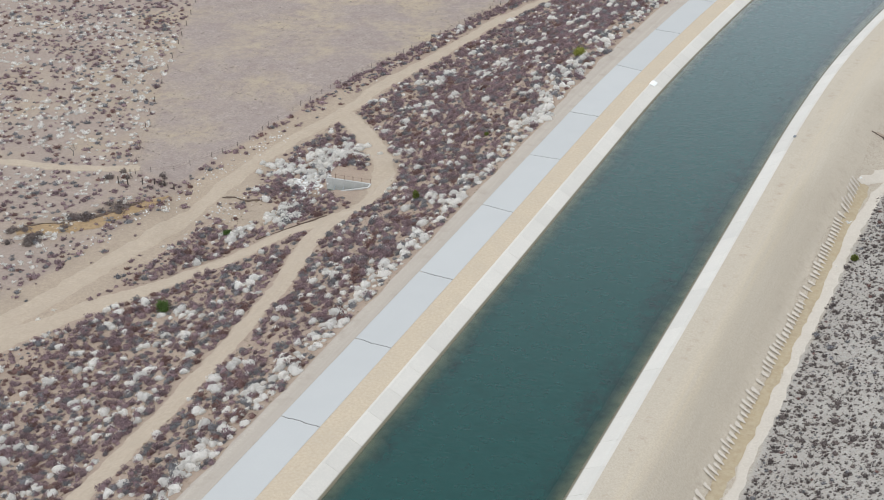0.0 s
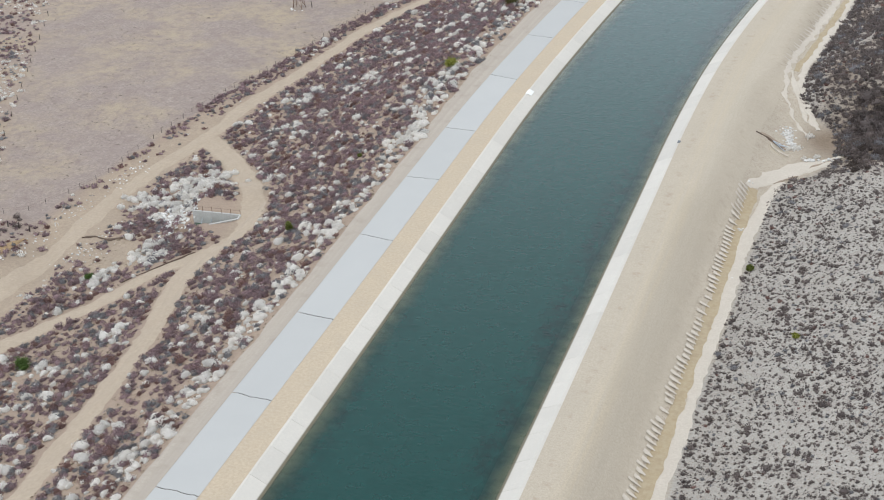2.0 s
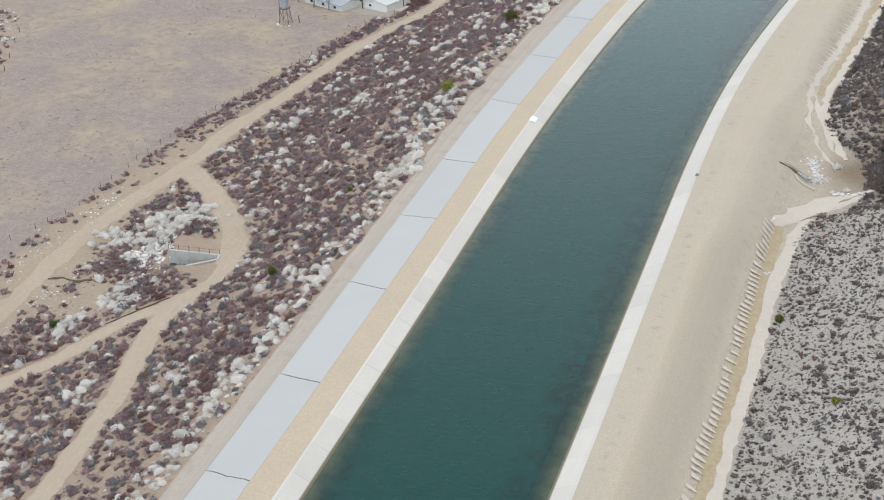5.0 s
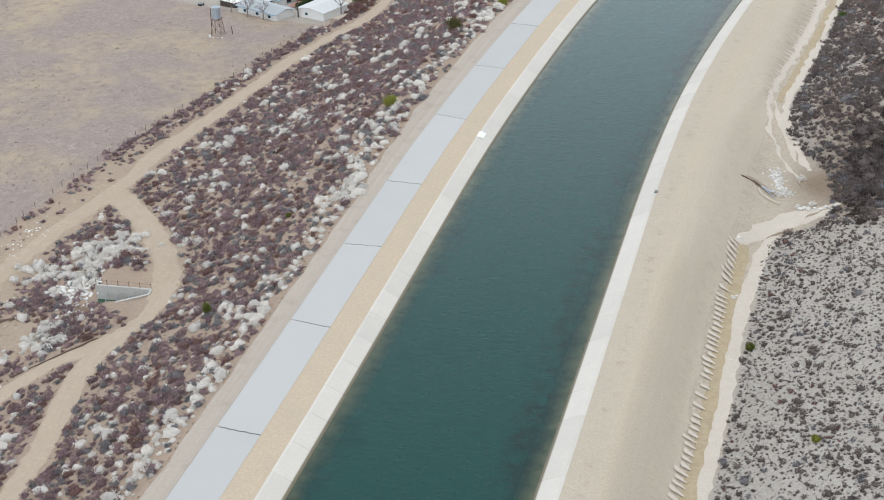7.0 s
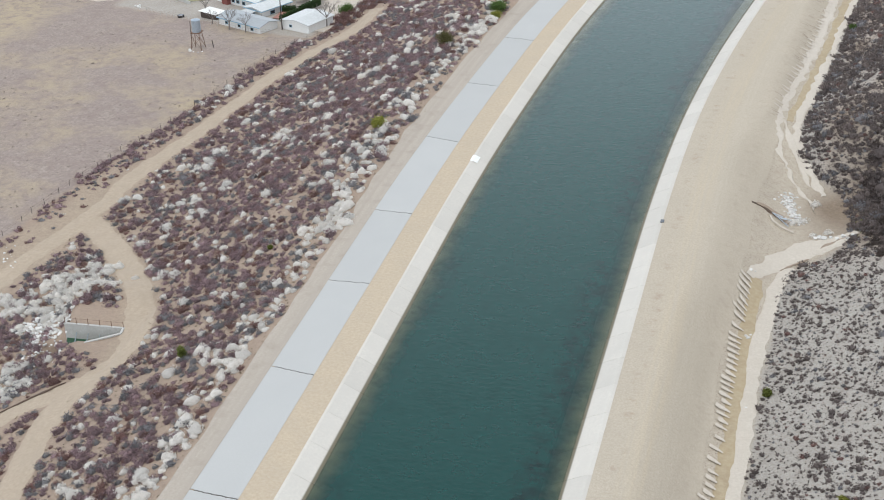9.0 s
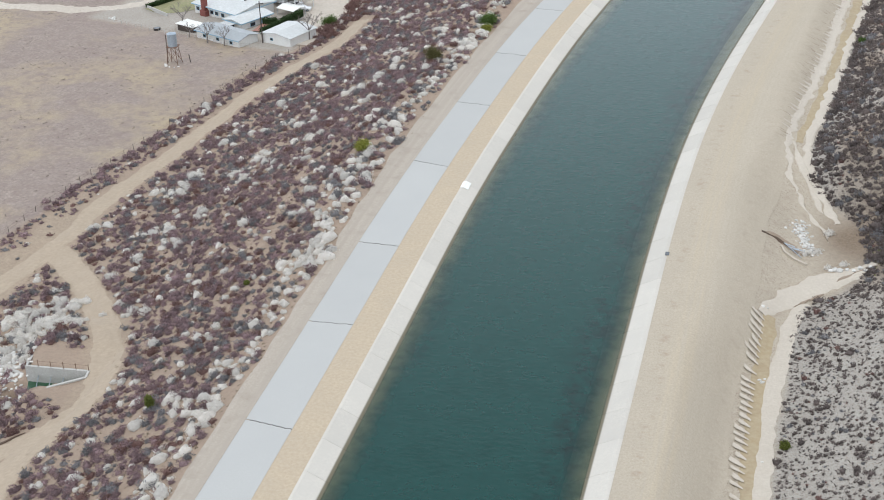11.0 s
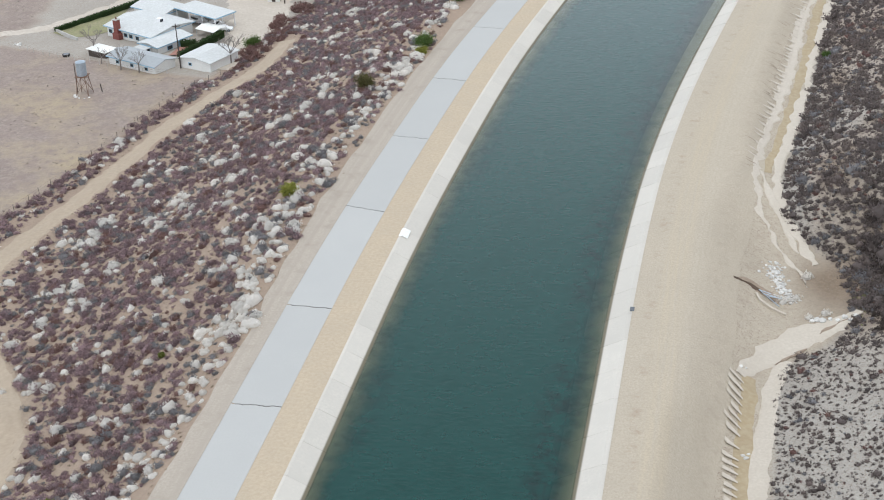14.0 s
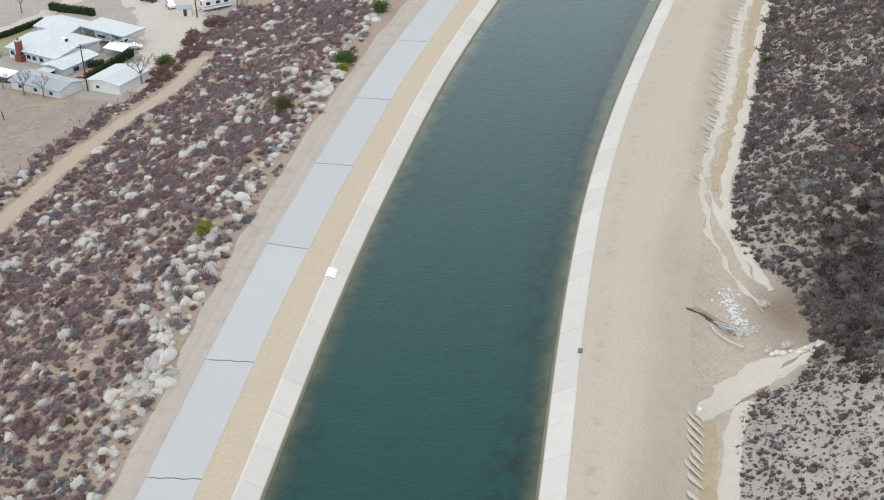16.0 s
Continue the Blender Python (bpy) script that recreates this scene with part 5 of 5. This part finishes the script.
def window(parent, m, w=1.3, h=1.0):
    f = part("window", boxed(-w / 2, w / 2, -0.06, 0.06, 0, h, m), M_BLUE, parent)
    part("pane", boxed(-w / 2 + 0.1, w / 2 - 0.1, -0.09, 0.0, 0.1, h - 0.1, m), M_GLASS, f)


def door(parent, m):
    f = part("door", boxed(-0.5, 0.5, -0.05, 0.05, 0, 2.05, m), M_BLUE, parent)
    part("handle", boxed(0.32, 0.42, -0.1, -0.05, 0.95, 1.05, m), M_STEEL, f)


def bungalow():
    root = empty("house", at_yard(-82, 200, YAW, 0.3), "white single-storey house with white coated low roofs", "house")
    blocks = ((-12.2, 3.4, -5.8, 6.8, 3.0, 4.0, "x"), (-17.2, -6.2, 6.8, 14.0, 3.1, 4.0, "x"), (3.4, 9.2, -9.0, 0.5, 2.7, 3.3, "y"))
    for x0, x1, y0, y1, e, r, al in blocks:
        part("wall", gable_walls(bmesh.new(), x0, x1, y0, y1, -0.6, e - 0.1, r - 0.1, al), M_STUCCO, root)
        roof = part("roof", gable(bmesh.new(), x0, x1, y0, y1, e, r, 0.6, 0.2, al), M_ROOF, root)
        part("fascia", boxed(x0 - 0.62, x1 + 0.62, y0 - 0.66, y0 - 0.6, e - 0.24, e - 0.02), M_BLUE, roof)
        part("fascia", boxed(x1 + 0.6, x1 + 0.66, y0 - 0.62, y1 + 0.62, e - 0.24, e - 0.02), M_BLUE, roof)
    ch = part("chimney", boxed(-8.4, -7.2, -6.9, -5.7, -0.6, 5.2, None, 0.03), M_BRICK, root)
    part("chimney_base", boxed(-8.9, -6.7, -7.1, -5.82, -0.6, 2.0, None, 0.04), M_BRICK, ch)
    part("chimney_cap", boxed(-8.55, -7.05, -7.05, -5.55, 5.2, 5.35), M_CONC, ch)
    part("flue", rod(bmesh.new(), (-7.8, -6.3, 5.35), (-7.8, -6.3, 5.9), 0.22, 0.18, 8), M_RUSTY, ch)
    cool = part("roof_cooler", boxed(-1.6, -0.3, 0.3, 1.5, 3.7, 4.75, None, 0.05), M_WHITE_PAINT, root, "white evaporative cooler on the roof")
    part("grille", boxed(-0.31, -0.27, 0.45, 1.35, 3.95, 4.6), M_GLASS, cool)
    for wx, wy, ry in ((-11.0, -5.83, 0), (-5.6, -5.83, 0), (-3.8, -5.83, 0), (-1.5, -5.83, 0)):
        window(root, pose(wx, wy, 1.2, 0, 0, ry), 1.2, 1.0)
    door(root, pose(1.4, -5.83, 0.05))
    window(root, pose(5.8, -9.03, 1.0), 1.4, 1.0)
    window(root, pose(9.23, -5.5, 1.0, 0, 0, 90), 1.6, 1.0)
    door(root, pose(9.23, -2.5, 0.0, 0, 0, 90))
    window(root, pose(-14.5, 6.77, 1.2), 1.2, 1.0)
    aw = part("awning", boxed(3.9, 7.6, -11.6, -9.1, 2.3, 2.42), M_ROOF, root, "small flat white awning")
    for px in (4.1, 7.4):
        part("awning_post", rod(bmesh.new(), (px, -11.4, -0.6), (px, -11.4, 2.3), 0.06), M_WHITE_PAINT, aw)
    return root


def carport():
    root = empty("carport", at_yard(-74.5, 210.3, -29.5, 0.2), "open white carport with a flat blue-edged roof", "carport")
    r = part("roof", boxed(-7.3, 7.3, -3.3, 3.3, 3.9, 4.15, None, 0.03), M_ROOF, root)
    for q in ((-7.34, 7.34, -3.36, -3.31, 3.85, 4.1), (7.31, 7.36, -3.34, 3.34, 3.85, 4.1)):
        part("fascia", boxed(*q), M_BLUE, r)
    for px in (-6.8, -2.3, 2.3, 6.8):
        for py in (-3.0, 3.0):
            part("post", boxed(px - 0.09, px + 0.09, py - 0.09, py + 0.09, -0.4, 3.9), M_WHITE_PAINT, root)
    part("back_wall", boxed(-7.1, -1.0, 3.05, 3.2, -0.4, 3.88), M_STUCCO, root)


def garage():
    root = empty("garage", at_yard(-63.3, 180.4, -22, 0.3), "white garage with a low pale roof", "garage")
    part("wall", gable_walls(bmesh.new(), -4.3, 4.3, -4.6, 4.6, -0.5, 2.5, 3.2, "y"), M_STUCCO, root)
    part("roof", gable(bmesh.new(), -4.3, 4.3, -4.6, 4.6, 2.6, 3.3, 0.35, 0.16, "y"), M_ROOF, root)
    d = part("garage_door", boxed(-2.2, 2.2, 4.58, 4.66, -0.3, 2.0), M_WHITE_PAINT, root)
    for k in range(3):
        part("panel_rib", boxed(-2.15, 2.15, 4.66, 4.69, 0.25 + 0.55 * k, 0.3 + 0.55 * k), M_STUCCO, d)
    window(root, pose(-1.5, -4.62, 1.1), 0.9, 0.7)


def barn():
    root = empty("long_shed", at_yard(-78.4, 178.6, -25, 0.3), "long low shed with a faded blue-grey roof", "shed")
    part("wall", gable_walls(bmesh.new(), -7.2, 7.2, -2.9, 3.1, -0.5, 2.1, 2.9), M_STUCCO, root)
    r = part("roof", gable(bmesh.new(), -7.2, 7.2, -2.9, 3.1, 2.2, 3.0, 0.45, 0.14), M_ROOF_BLUE, root)
    part("fascia", boxed(-7.66, 7.66, -3.41, -3.36, 1.98, 2.18), M_BLUE, r)
    for wx in (-4.5, 0.0, 4.5):
        window(root, pose(wx, -2.92, 0.8), 1.0, 0.8)
    s = empty("lean_to", at_yard(-90.3, 185.0, -25, 0.2), "small shed with a bright white sheet roof", "shed")
    part("wall", boxed(-2.8, 2.8, -1.6, 1.6, -0.3, 1.9), M_WOOD, s)
    part("roof", boxed(-3.2, 3.2, -2.0, 2.0, 1.9, 2.02), M_WPLATE, s)
    c = empty("canopy", at_yard(-70.3, 202.0, -25), "low white sheet canopy beside the carport", "canopy")
    part("cover", gable(bmesh.new(), -2.9, 2.9, -2.2, 2.2, 1.8, 2.3, 0.1, 0.06), M_WPLATE, c)
    for px in (-2.8, 2.8):
        for py in (-2.1, 2.1):
            part("leg", rod(bmesh.new(), (px, py, -0.1), (px, py, 1.8), 0.04), M_STEEL, c)


bungalow(), carport(), garage(), barn()


def wheel(parent, x, y, r=0.34):
    w = part("wheel", rod(bmesh.new(), (x, y - 0.11, r), (x, y + 0.11, r), r, None, 14), M_TYRE, parent)
    part("rim", rod(bmesh.new(), (x, y - 0.125, r), (x, y + 0.125, r), r * 0.55, None, 10), M_STEEL, w)


def car_body(bm, prof, half):
    """Side outline (x, z) drawn out to a width, drawn in towards the top."""
    a, b = [], []
    for x, z in prof:
        t = half - 0.16 * max(0, z - 0.95)
        a.append(bm.verts.new((x, -t, z)))
        b.append(bm.verts.new((x, t, z)))
    n = len(prof)
    bm.faces.new(a)
    bm.faces.new(b[::-1])
    for i in range(n):
        bm.faces.new((a[i], b[i], b[(i + 1) % n], a[(i + 1) % n]))
    bmesh.ops.recalc_face_normals(bm, faces=bm.faces[:])
    bmesh.ops.bevel(bm, geom=bm.edges[:], offset=0.05, segments=2, affect='EDGES')
    return bm


CARS = {
    "sedan": [(-2.2, 0.35), (2.2, 0.35), (2.25, 0.75), (1.2, 0.92), (0.5, 1.4), (-0.9, 1.42), (-1.6, 0.98), (-2.25, 0.9)],
    "suv": [(-2.2, 0.4), (2.2, 0.4), (2.25, 0.95), (1.2, 1.08), (0.7, 1.72), (-2.0, 1.75), (-2.25, 1.1)],
    "pickup": [(-2.6, 0.45), (2.6, 0.45), (2.65, 0.98), (1.5, 1.1), (0.9, 1.72), (-0.5, 1.72), (-0.6, 1.05), (-2.65, 1.05)],
}


def vehicle(shape, x, y, yaw, paint, label, name="car"):
    root = empty(name, pose(x, y, gz(x, y) + 0.06, 0, 0, yaw), label, "car" if name != "pickup_truck" else "truck")
    body = part("body", car_body(bmesh.new(), CARS[shape], 0.88), paint, root)
    top = CARS[shape]
    roof = max(z for _, z in top)
    xs = [p[0] for p in top if p[1] > roof - 0.1]
    part("windscreen", boxed(max(xs) + 0.12, max(xs) + 0.18, -0.62, 0.62, 1.12, roof - 0.12, Matrix.Translation((max(xs) + 0.15, 0, 1.3)) @ pose(0, 0, 0, 0, -32) @ Matrix.Translation((-max(xs) - 0.15, 0, -1.3))), M_GLASS, body)
    for s in (-1, 1):
        part("side_window", boxed(min(xs) + 0.1, max(xs) - 0.05, s * 0.80 - 0.03, s * 0.80 + 0.03, 1.08, roof - 0.13), M_GLASS, body)
        part("headlight", boxed(max(p[0] for p in top) - 0.06, max(p[0] for p in top) + 0.02, s * 0.62 - 0.14, s * 0.62 + 0.14, 0.68, 0.84), M_STEEL, body)
    L = 1.35 if shape != "pickup" else 1.65
    for wx in (-L, L):
        for wy in (-0.82, 0.82):
            wheel(root, wx, wy)


vehicle("suv", -76.6, 211.2, -30, M_WHITE_PAINT, "white van parked under the carport")
vehicle("suv", -71.6, 208.3, -30 + 90, M_WHITE_PAINT, "white off-road car with dark windows at the carport")
vehicle("sedan", -68.6, 205.4, 12, M_WHITE_PAINT, "white saloon car parked beside the carport")
vehicle("suv", -68.6, 234.5, -60, M_WHITE_PAINT, "white jeep parked on the gravel yard")
vehicle("pickup", -76.0, 240.2, -25, M_DARK_PAINT, "dark green pickup truck on the gravel yard", "pickup_truck")


def trailer():
    root = empty("travel_trailer", pose(-57.0, 233.3, gz(-57, 233.3), 0, 0, 32), "white travel trailer with dark windows", "trailer")
    b = part("body", boxed(-3.6, 3.6, -1.2, 1.2, 0.55, 3.1, None, 0.15), M_WHITE_PAINT, root)
    part("stripe", boxed(-3.5, 3.5, -1.22, -1.19, 1.2, 1.4), M_BLUE, b)
    for wx in (-2.2, 0.2, 2.2):
        part("side_window", boxed(wx - 0.5, wx + 0.5, -1.23, -1.18, 1.7, 2.4), M_GLASS, b)
    part("front_window", boxed(-3.64, -3.58, -0.7, 0.7, 1.6, 2.5), M_GLASS, b)
    for wx in (-0.4, 0.5):
        for wy in (-1.05, 1.05):
            wheel(root, wx, wy)
    part("hitch", rod(bmesh.new(), (-3.6, 0, 0.6), (-4.8, 0, 0.55), 0.07), M_RUSTY, root)
    s = empty("tool_shed", pose(-63.3, 229.2, gz(-63.3, 229.2) - 0.1, 0, 0, 10), "small pale grey tool shed", "shed")
    part("wall", gable_walls(bmesh.new(), -1.5, 1.5, -1.2, 1.2, 0, 2.0, 2.5), M_STUCCO, s)
    part("roof", gable(bmesh.new(), -1.5, 1.5, -1.2, 1.2, 2.05, 2.55, 0.15, 0.08), M_ROOF_BLUE, s)
    part("door", boxed(-0.4, 0.4, -1.25, -1.2, 0.1, 1.85), M_WOOD, s)


trailer()


def hedge(a, b, w, h, label, seed):
    a, b = Vector(a), Vector(b)
    L = (b - a).length
    root = empty("hedge", pose(a.x, a.y, gz(a.x, a.y), 0, 0, math.degrees(math.atan2(b.y - a.y, b.x - a.x))), label, "hedge")
    part("hedge_body", boxed(0.1, L - 0.1, -w * 0.36, w * 0.36, -0.3, h * 0.86), M_HEDGE, root)
    g = np.random.default_rng(seed)
    V, F = [], []
    for _ in range(int(L * 90)):
        p = np.array([g.uniform(0, L), g.uniform(-w / 2, w / 2), g.uniform(0.0, h)])
        if g.uniform() < 0.5:
            p[2] = h * g.uniform(0.85, 1.06)
        else:
            p[1] = w / 2 * g.choice([-1, 1]) * g.uniform(0.8, 1.1)
        u, v = g.normal(0, 0.12, 3), g.normal(0, 0.12, 3)
        k = len(V)
        V += [p - u, p + v, p + u]
        F.append((k, k + 1, k + 2))
    ob = new("leaves", mesh_from("leaves", V, F, M_HEDGE))
    ob.parent = root


hedge((-109.6, 202.4), (-97.0, 224.8), 1.1, 0.9, "long clipped green hedge beside the drive", 1)
hedge((-99, 234.5), (-86, 229.5), 1.6, 1.8, "clipped green hedge behind the house", 2)
hedge((-71.6, 183.6), (-66.4, 199.0), 1.2, 1.5, "dark green hedge beside the patio", 3)
hedge((-74.5, 192.4), (-71.0, 193.4), 1.6, 1.6, "short dark green hedge at the patio", 4)


def flat_patch(name, pts, material, lift, label, category):
    """A patch of ground with an uneven edge, on the land."""
    c = np.mean(pts, axis=0)
    loop = curve_through(list(pts) + [pts[0]], 1.0)[:-1]
    V, F = [], []
    rings = (1.0, 0.75, 0.5, 0.25)
    for r in rings:
        for k, (x, y) in enumerate(loop):
            w = 1 + 0.05 * float(lattice(x, y, 2.0, 33))
            px, py = c[0] + (x - c[0]) * r * w, c[1] + (y - c[1]) * r * w
            V.append((px, py, gz(px, py) + (lift if r < 1 else lift - 0.08)))
    V.append((c[0], c[1], gz(*c) + lift))
    n = len(loop)
    for i in range(3):
        F += [(i * n + k, i * n + (k + 1) % n, (i + 1) * n + (k + 1) % n, (i + 1) * n + k) for k in range(n)]
    F += [(3 * n + k, 3 * n + (k + 1) % n, 4 * n) for k in range(n)]
    tagged(new(name, mesh_from(name, V, F, material, True)), label, category, kind="structure")


flat_patch("lawn", [(-110, 201), (-101, 199.5), (-96, 206), (-98, 216), (-100, 222)], M_LAWN, 0.18, "thin yellow-green lawn beside the house", "lawn")
flat_patch("patio", [(-75.0, 186), (-71.5, 186), (-70, 191), (-71.5, 195), (-74.5, 193)], M_PATIO, 0.35, "small red paved patio", "patio")
ribbon("drive", [(-175, 200), (-145, 199), (-126, 198.5), (-114, 204), (-107, 216), (-100.5, 229), (-94, 246)], [6, 5.5, 5, 4.6, 4.4, 4.4], M_YARD, 0.12, "pale gravel drive leading to the house", "drive", 0.8, 0.02, 103)
ribbon("yard_gravel", [(-59.5, 176), (-58.6, 190), (-60.5, 203), (-62.5, 214), (-66, 226), (-72, 238), (-84, 246)], [3, 7, 11, 15, 17, 14, 8], M_YARD, 0.12, "pale trodden gravel across the yard", "yard", 1.2, 0.0, 107, 21)


def bare_tree(x, y, h, label, seed, name="bare_tree"):
    root = empty(name, pose(x, y, gz(x, y) - 0.05), label, "tree")
    r = random.Random(seed)
    part("trunk", rod(bmesh.new(), (0, 0, 0), (0.1, 0.05, h * 0.36), 0.03 * h, 0.02 * h, 8), M_BARK, root)
    bm = bmesh.new()

    def grow(p, d, L, rad, n):
        q = p + d * L
        rod(bm, p, q, rad, rad * 0.6, 5 if n > 1 else 3)
        if n == 0:
            return
        for _ in range(3 if n > 1 else 4):
            e = (d + Vector((r.uniform(-0.9, 0.9), r.uniform(-0.9, 0.9), r.uniform(-0.1, 0.6)))).normalized()
            grow(p + d * L * r.uniform(0.6, 1.0), e, L * r.uniform(0.55, 0.8), rad * 0.6, n - 1)

    for k in range(5):
        a = k * 1.26 + r.uniform(-0.3, 0.3)
        grow(Vector((0.1, 0.05, h * r.uniform(0.26, 0.36))), Vector((math.cos(a) * 0.7, math.sin(a) * 0.7, 0.9)).normalized(), h * 0.25, 0.011 * h, 3)
    part("limbs", bm, M_BARK, root)


for tx, ty, th in ((-58.6, 180.8, 8.5), (-81.9, 175.0, 7.0), (-77.2, 173.8, 6.0), (-93.0, 186.5, 7.5), (-105.5, 232.4, 7.0), (-88.0, 178.8, 4.5), (-51.5, 232, 6.5), (-48, 226, 6)):
    bare_tree(tx, ty, th, "leafless grey tree near the house", int(-tx * 10))
bare_tree(-115, 28.1, 3.4, "small bare dark tree in the scrub", 77)


# ---------------------------------------------------------------- canal slabs, last of all
CRACKS_E = [-118.5, -95.5, -72.6, -50.0, -26.9, 0.0, 24.9, 48.0, 76.6, 103.4, 129.4, 156.6, 181, 206, 231]
CRACKS_W = [-117.5, -95.2, -72.2, -49.5, -26.2, 1.2, 24.9, 48.4, 78.0, 104.2, 130.2, 157.6, 182, 207, 232]


def build_road():
    base, _, _ = run_strip("canal_road", ROAD_W - 0.1, ROAD_E + 0.1, lambda d, y: np.full_like(d, -0.05), M_JOINT, "pale grey slab road with jagged dark transverse cracks", "road", fine=4)
    n = 22
    lines = []
    for k, (w, e) in enumerate(zip(CRACKS_W, CRACKS_E)):
        a = np.linspace(0, 1, n)
        y = w + (e - w) * a + 0.16 * lattice(a * 10, k, 1.6, 41) + 0.10 * lattice(a * 10, k + 50, 0.5, 42)
        lines.append((ROAD_W + (ROAD_E - ROAD_W) * a, y))
    lines = [(lines[0][0], lines[0][1] * 0 - 420)] + lines + [(lines[0][0], lines[0][1] * 0 + 690)]
    for k in range(len(lines) - 1):
        (d0, ya), (_, yb) = lines[k], lines[k + 1]
        gap = 0.11 if k % 3 else 0.08
        rows = max(2, int((yb.mean() - ya.mean()) / 3))
        V, F = [], []
        for i in range(rows + 1):
            t = i / rows
            y = (ya + gap) * (1 - t) + (yb - gap) * t
            x = d0 + banks(d0, y)
            V += [(float(p), float(q), 0.03) for p, q in zip(x, y)]
        F = [(i * n + j, i * n + j + 1, (i + 1) * n + j + 1, (i + 1) * n + j) for i in range(rows) for j in range(n - 1)]
        m = len(V)
        rim = [j for j in range(n)] + [i * n + n - 1 for i in range(1, rows + 1)] + [rows * n + j for j in range(n - 2, -1, -1)] + [i * n for i in range(rows - 1, 0, -1)]
        V += [(V[i][0], V[i][1], -0.06) for i in rim]
        F += [(rim[j], m + j, m + (j + 1) % len(rim), rim[(j + 1) % len(rim)]) for j in range(len(rim))]
        ob = new("slab", mesh_from("slab", V, F, M_ROAD))
        ob.parent = base


build_road()


def build_lining(side):
    """Sloping concrete panels: side -1 for the west bank, 1 for the east."""
    lip = LIP_W if side < 0 else LIP_E
    s = 1 if side < 0 else -1
    top_w = 0.35
    prof = [(0.0, 0.02), (top_w, 0.02), (top_w + 2.45, -1.25), (top_w + 5.2, -2.65)]
    if side > 0:
        prof = [(0.0, 0.02), (0.5, 0.02), (3.2, -1.25), (5.9, -2.6)]
    under = lambda d, y: np.interp((d - lip) * s, [p[0] for p in prof], [p[1] - 0.10 for p in prof])
    far = lip + s * prof[-1][0]
    base, _, _ = run_strip("lining_west" if side < 0 else "lining_east", min(lip, far), max(lip, far), under, M_SEAM, "sloping pale concrete canal lining in long panels", "canal lining", fine=12)
    P = 6.55
    V, F = [], []
    h = P / 2 - 0.018
    for z in (0, -0.14):
        for px, pz in prof:
            for yy in (-h, h):
                V.append((s * px, yy, pz + z))
    n = len(prof)
    o = 2 * n
    for i in range(n - 1):
        q = (2 * i, 2 * i + 1, 2 * i + 3, 2 * i + 2)
        F.append(q[::-1] if s > 0 else q)
        for e in (0, 1):
            w = (2 * i + e, 2 * i + 2 + e, o + 2 * i + 2 + e, o + 2 * i + e)
            F.append(w if (e == 0) == (s > 0) else w[::-1])
    F.append((0, 1, o + 1, o) if s < 0 else (0, o, o + 1, 1))
    me = mesh_from("panel", V, F, M_LINING)
    y = 35.0 - P * 24
    while y < 235:
        ob = new("panel", me)
        ob.parent = base
        tilt = float(banks(lip, y + 1) - banks(lip, y - 1)) / 2
        ob.matrix_basis = pose(lip + float(banks(lip, y)), y, 0.0, 0, 0, -math.degrees(math.atan(tilt)))
        y += P
    for a, b in ((-420, 35.0 - P * 24.5), (y - P / 2, 690)):
        vs, fs = [], []
        ys = np.linspace(a, b, int((b - a) / 10) + 2)
        for yy in ys:
            vs += [(lip + s * px + float(banks(lip, yy)), float(yy), pz) for px, pz in prof]
        for i in range(len(ys) - 1):
            for k in range(n - 1):
                q = (i * n + k, i * n + k + 1, (i + 1) * n + k + 1, (i + 1) * n + k)
                fs.append(q if s > 0 else q[::-1])
        ob = new("far_panels", mesh_from("far_panels", vs, fs, M_LINING))
        ob.parent = base
    return base


LINING_W, LINING_E = build_lining(-1), build_lining(1)
plate = new("white_plate", mesh_from("white_plate", [(4.25, 69.2, 0.03), (4.75, 69.2, 0.05), (5.5, 69.2, -0.32), (4.25, 71.6, 0.03), (4.75, 71.6, 0.05), (5.5, 71.6, -0.32),
                                                       (4.25, 69.2, 0.09), (4.75, 69.2, 0.11), (5.5, 69.2, -0.26), (4.25, 71.6, 0.09), (4.75, 71.6, 0.11), (5.5, 71.6, -0.26)],
                                      [(6, 7, 10, 9), (7, 8, 11, 10), (0, 1, 7, 6), (1, 2, 8, 7), (2, 5, 11, 8), (5, 4, 10, 11), (4, 3, 9, 10), (3, 0, 6, 9)], M_WPLATE))
plate.matrix_basis = pose(float(bend(70.4)), 0, 0)
tagged(plate, "white painted marker square on the lining edge", "marker")
gauge = empty("gauge_box", pose(38.75 + float(bend(52.4)), 52.4, 0.02), "small dark grey metal box on the lining", "utility box")
part("cabinet", boxed(-0.25, 0.25, -0.45, 0.45, 0.0, 0.10, None, 0.02), M_GAUGE, gauge)
part("lid", boxed(-0.28, 0.28, -0.48, 0.48, 0.10, 0.13, None, 0.01), M_GAUGE, gauge)
rubble("white_debris", [(-113.9, 190.9), (-113.2, 190.4), (-114.6, 191.2), (-113.6, 191.6)], 0.7, 1.1, "pile of white sacks and debris beside the drive")
low_wall = empty("low_wall", pose(0, 0, 0), "low pale block wall at the lawn's edge", "wall")
part("blocks", wall_between(bmesh.new(), (-109.4, 202.5), (-101.2, 196.0), gz(-105, 199) - 0.4, gz(-109, 202) + 0.7, gz(-101, 196) + 0.7, 0.3), M_CONC, low_wall)
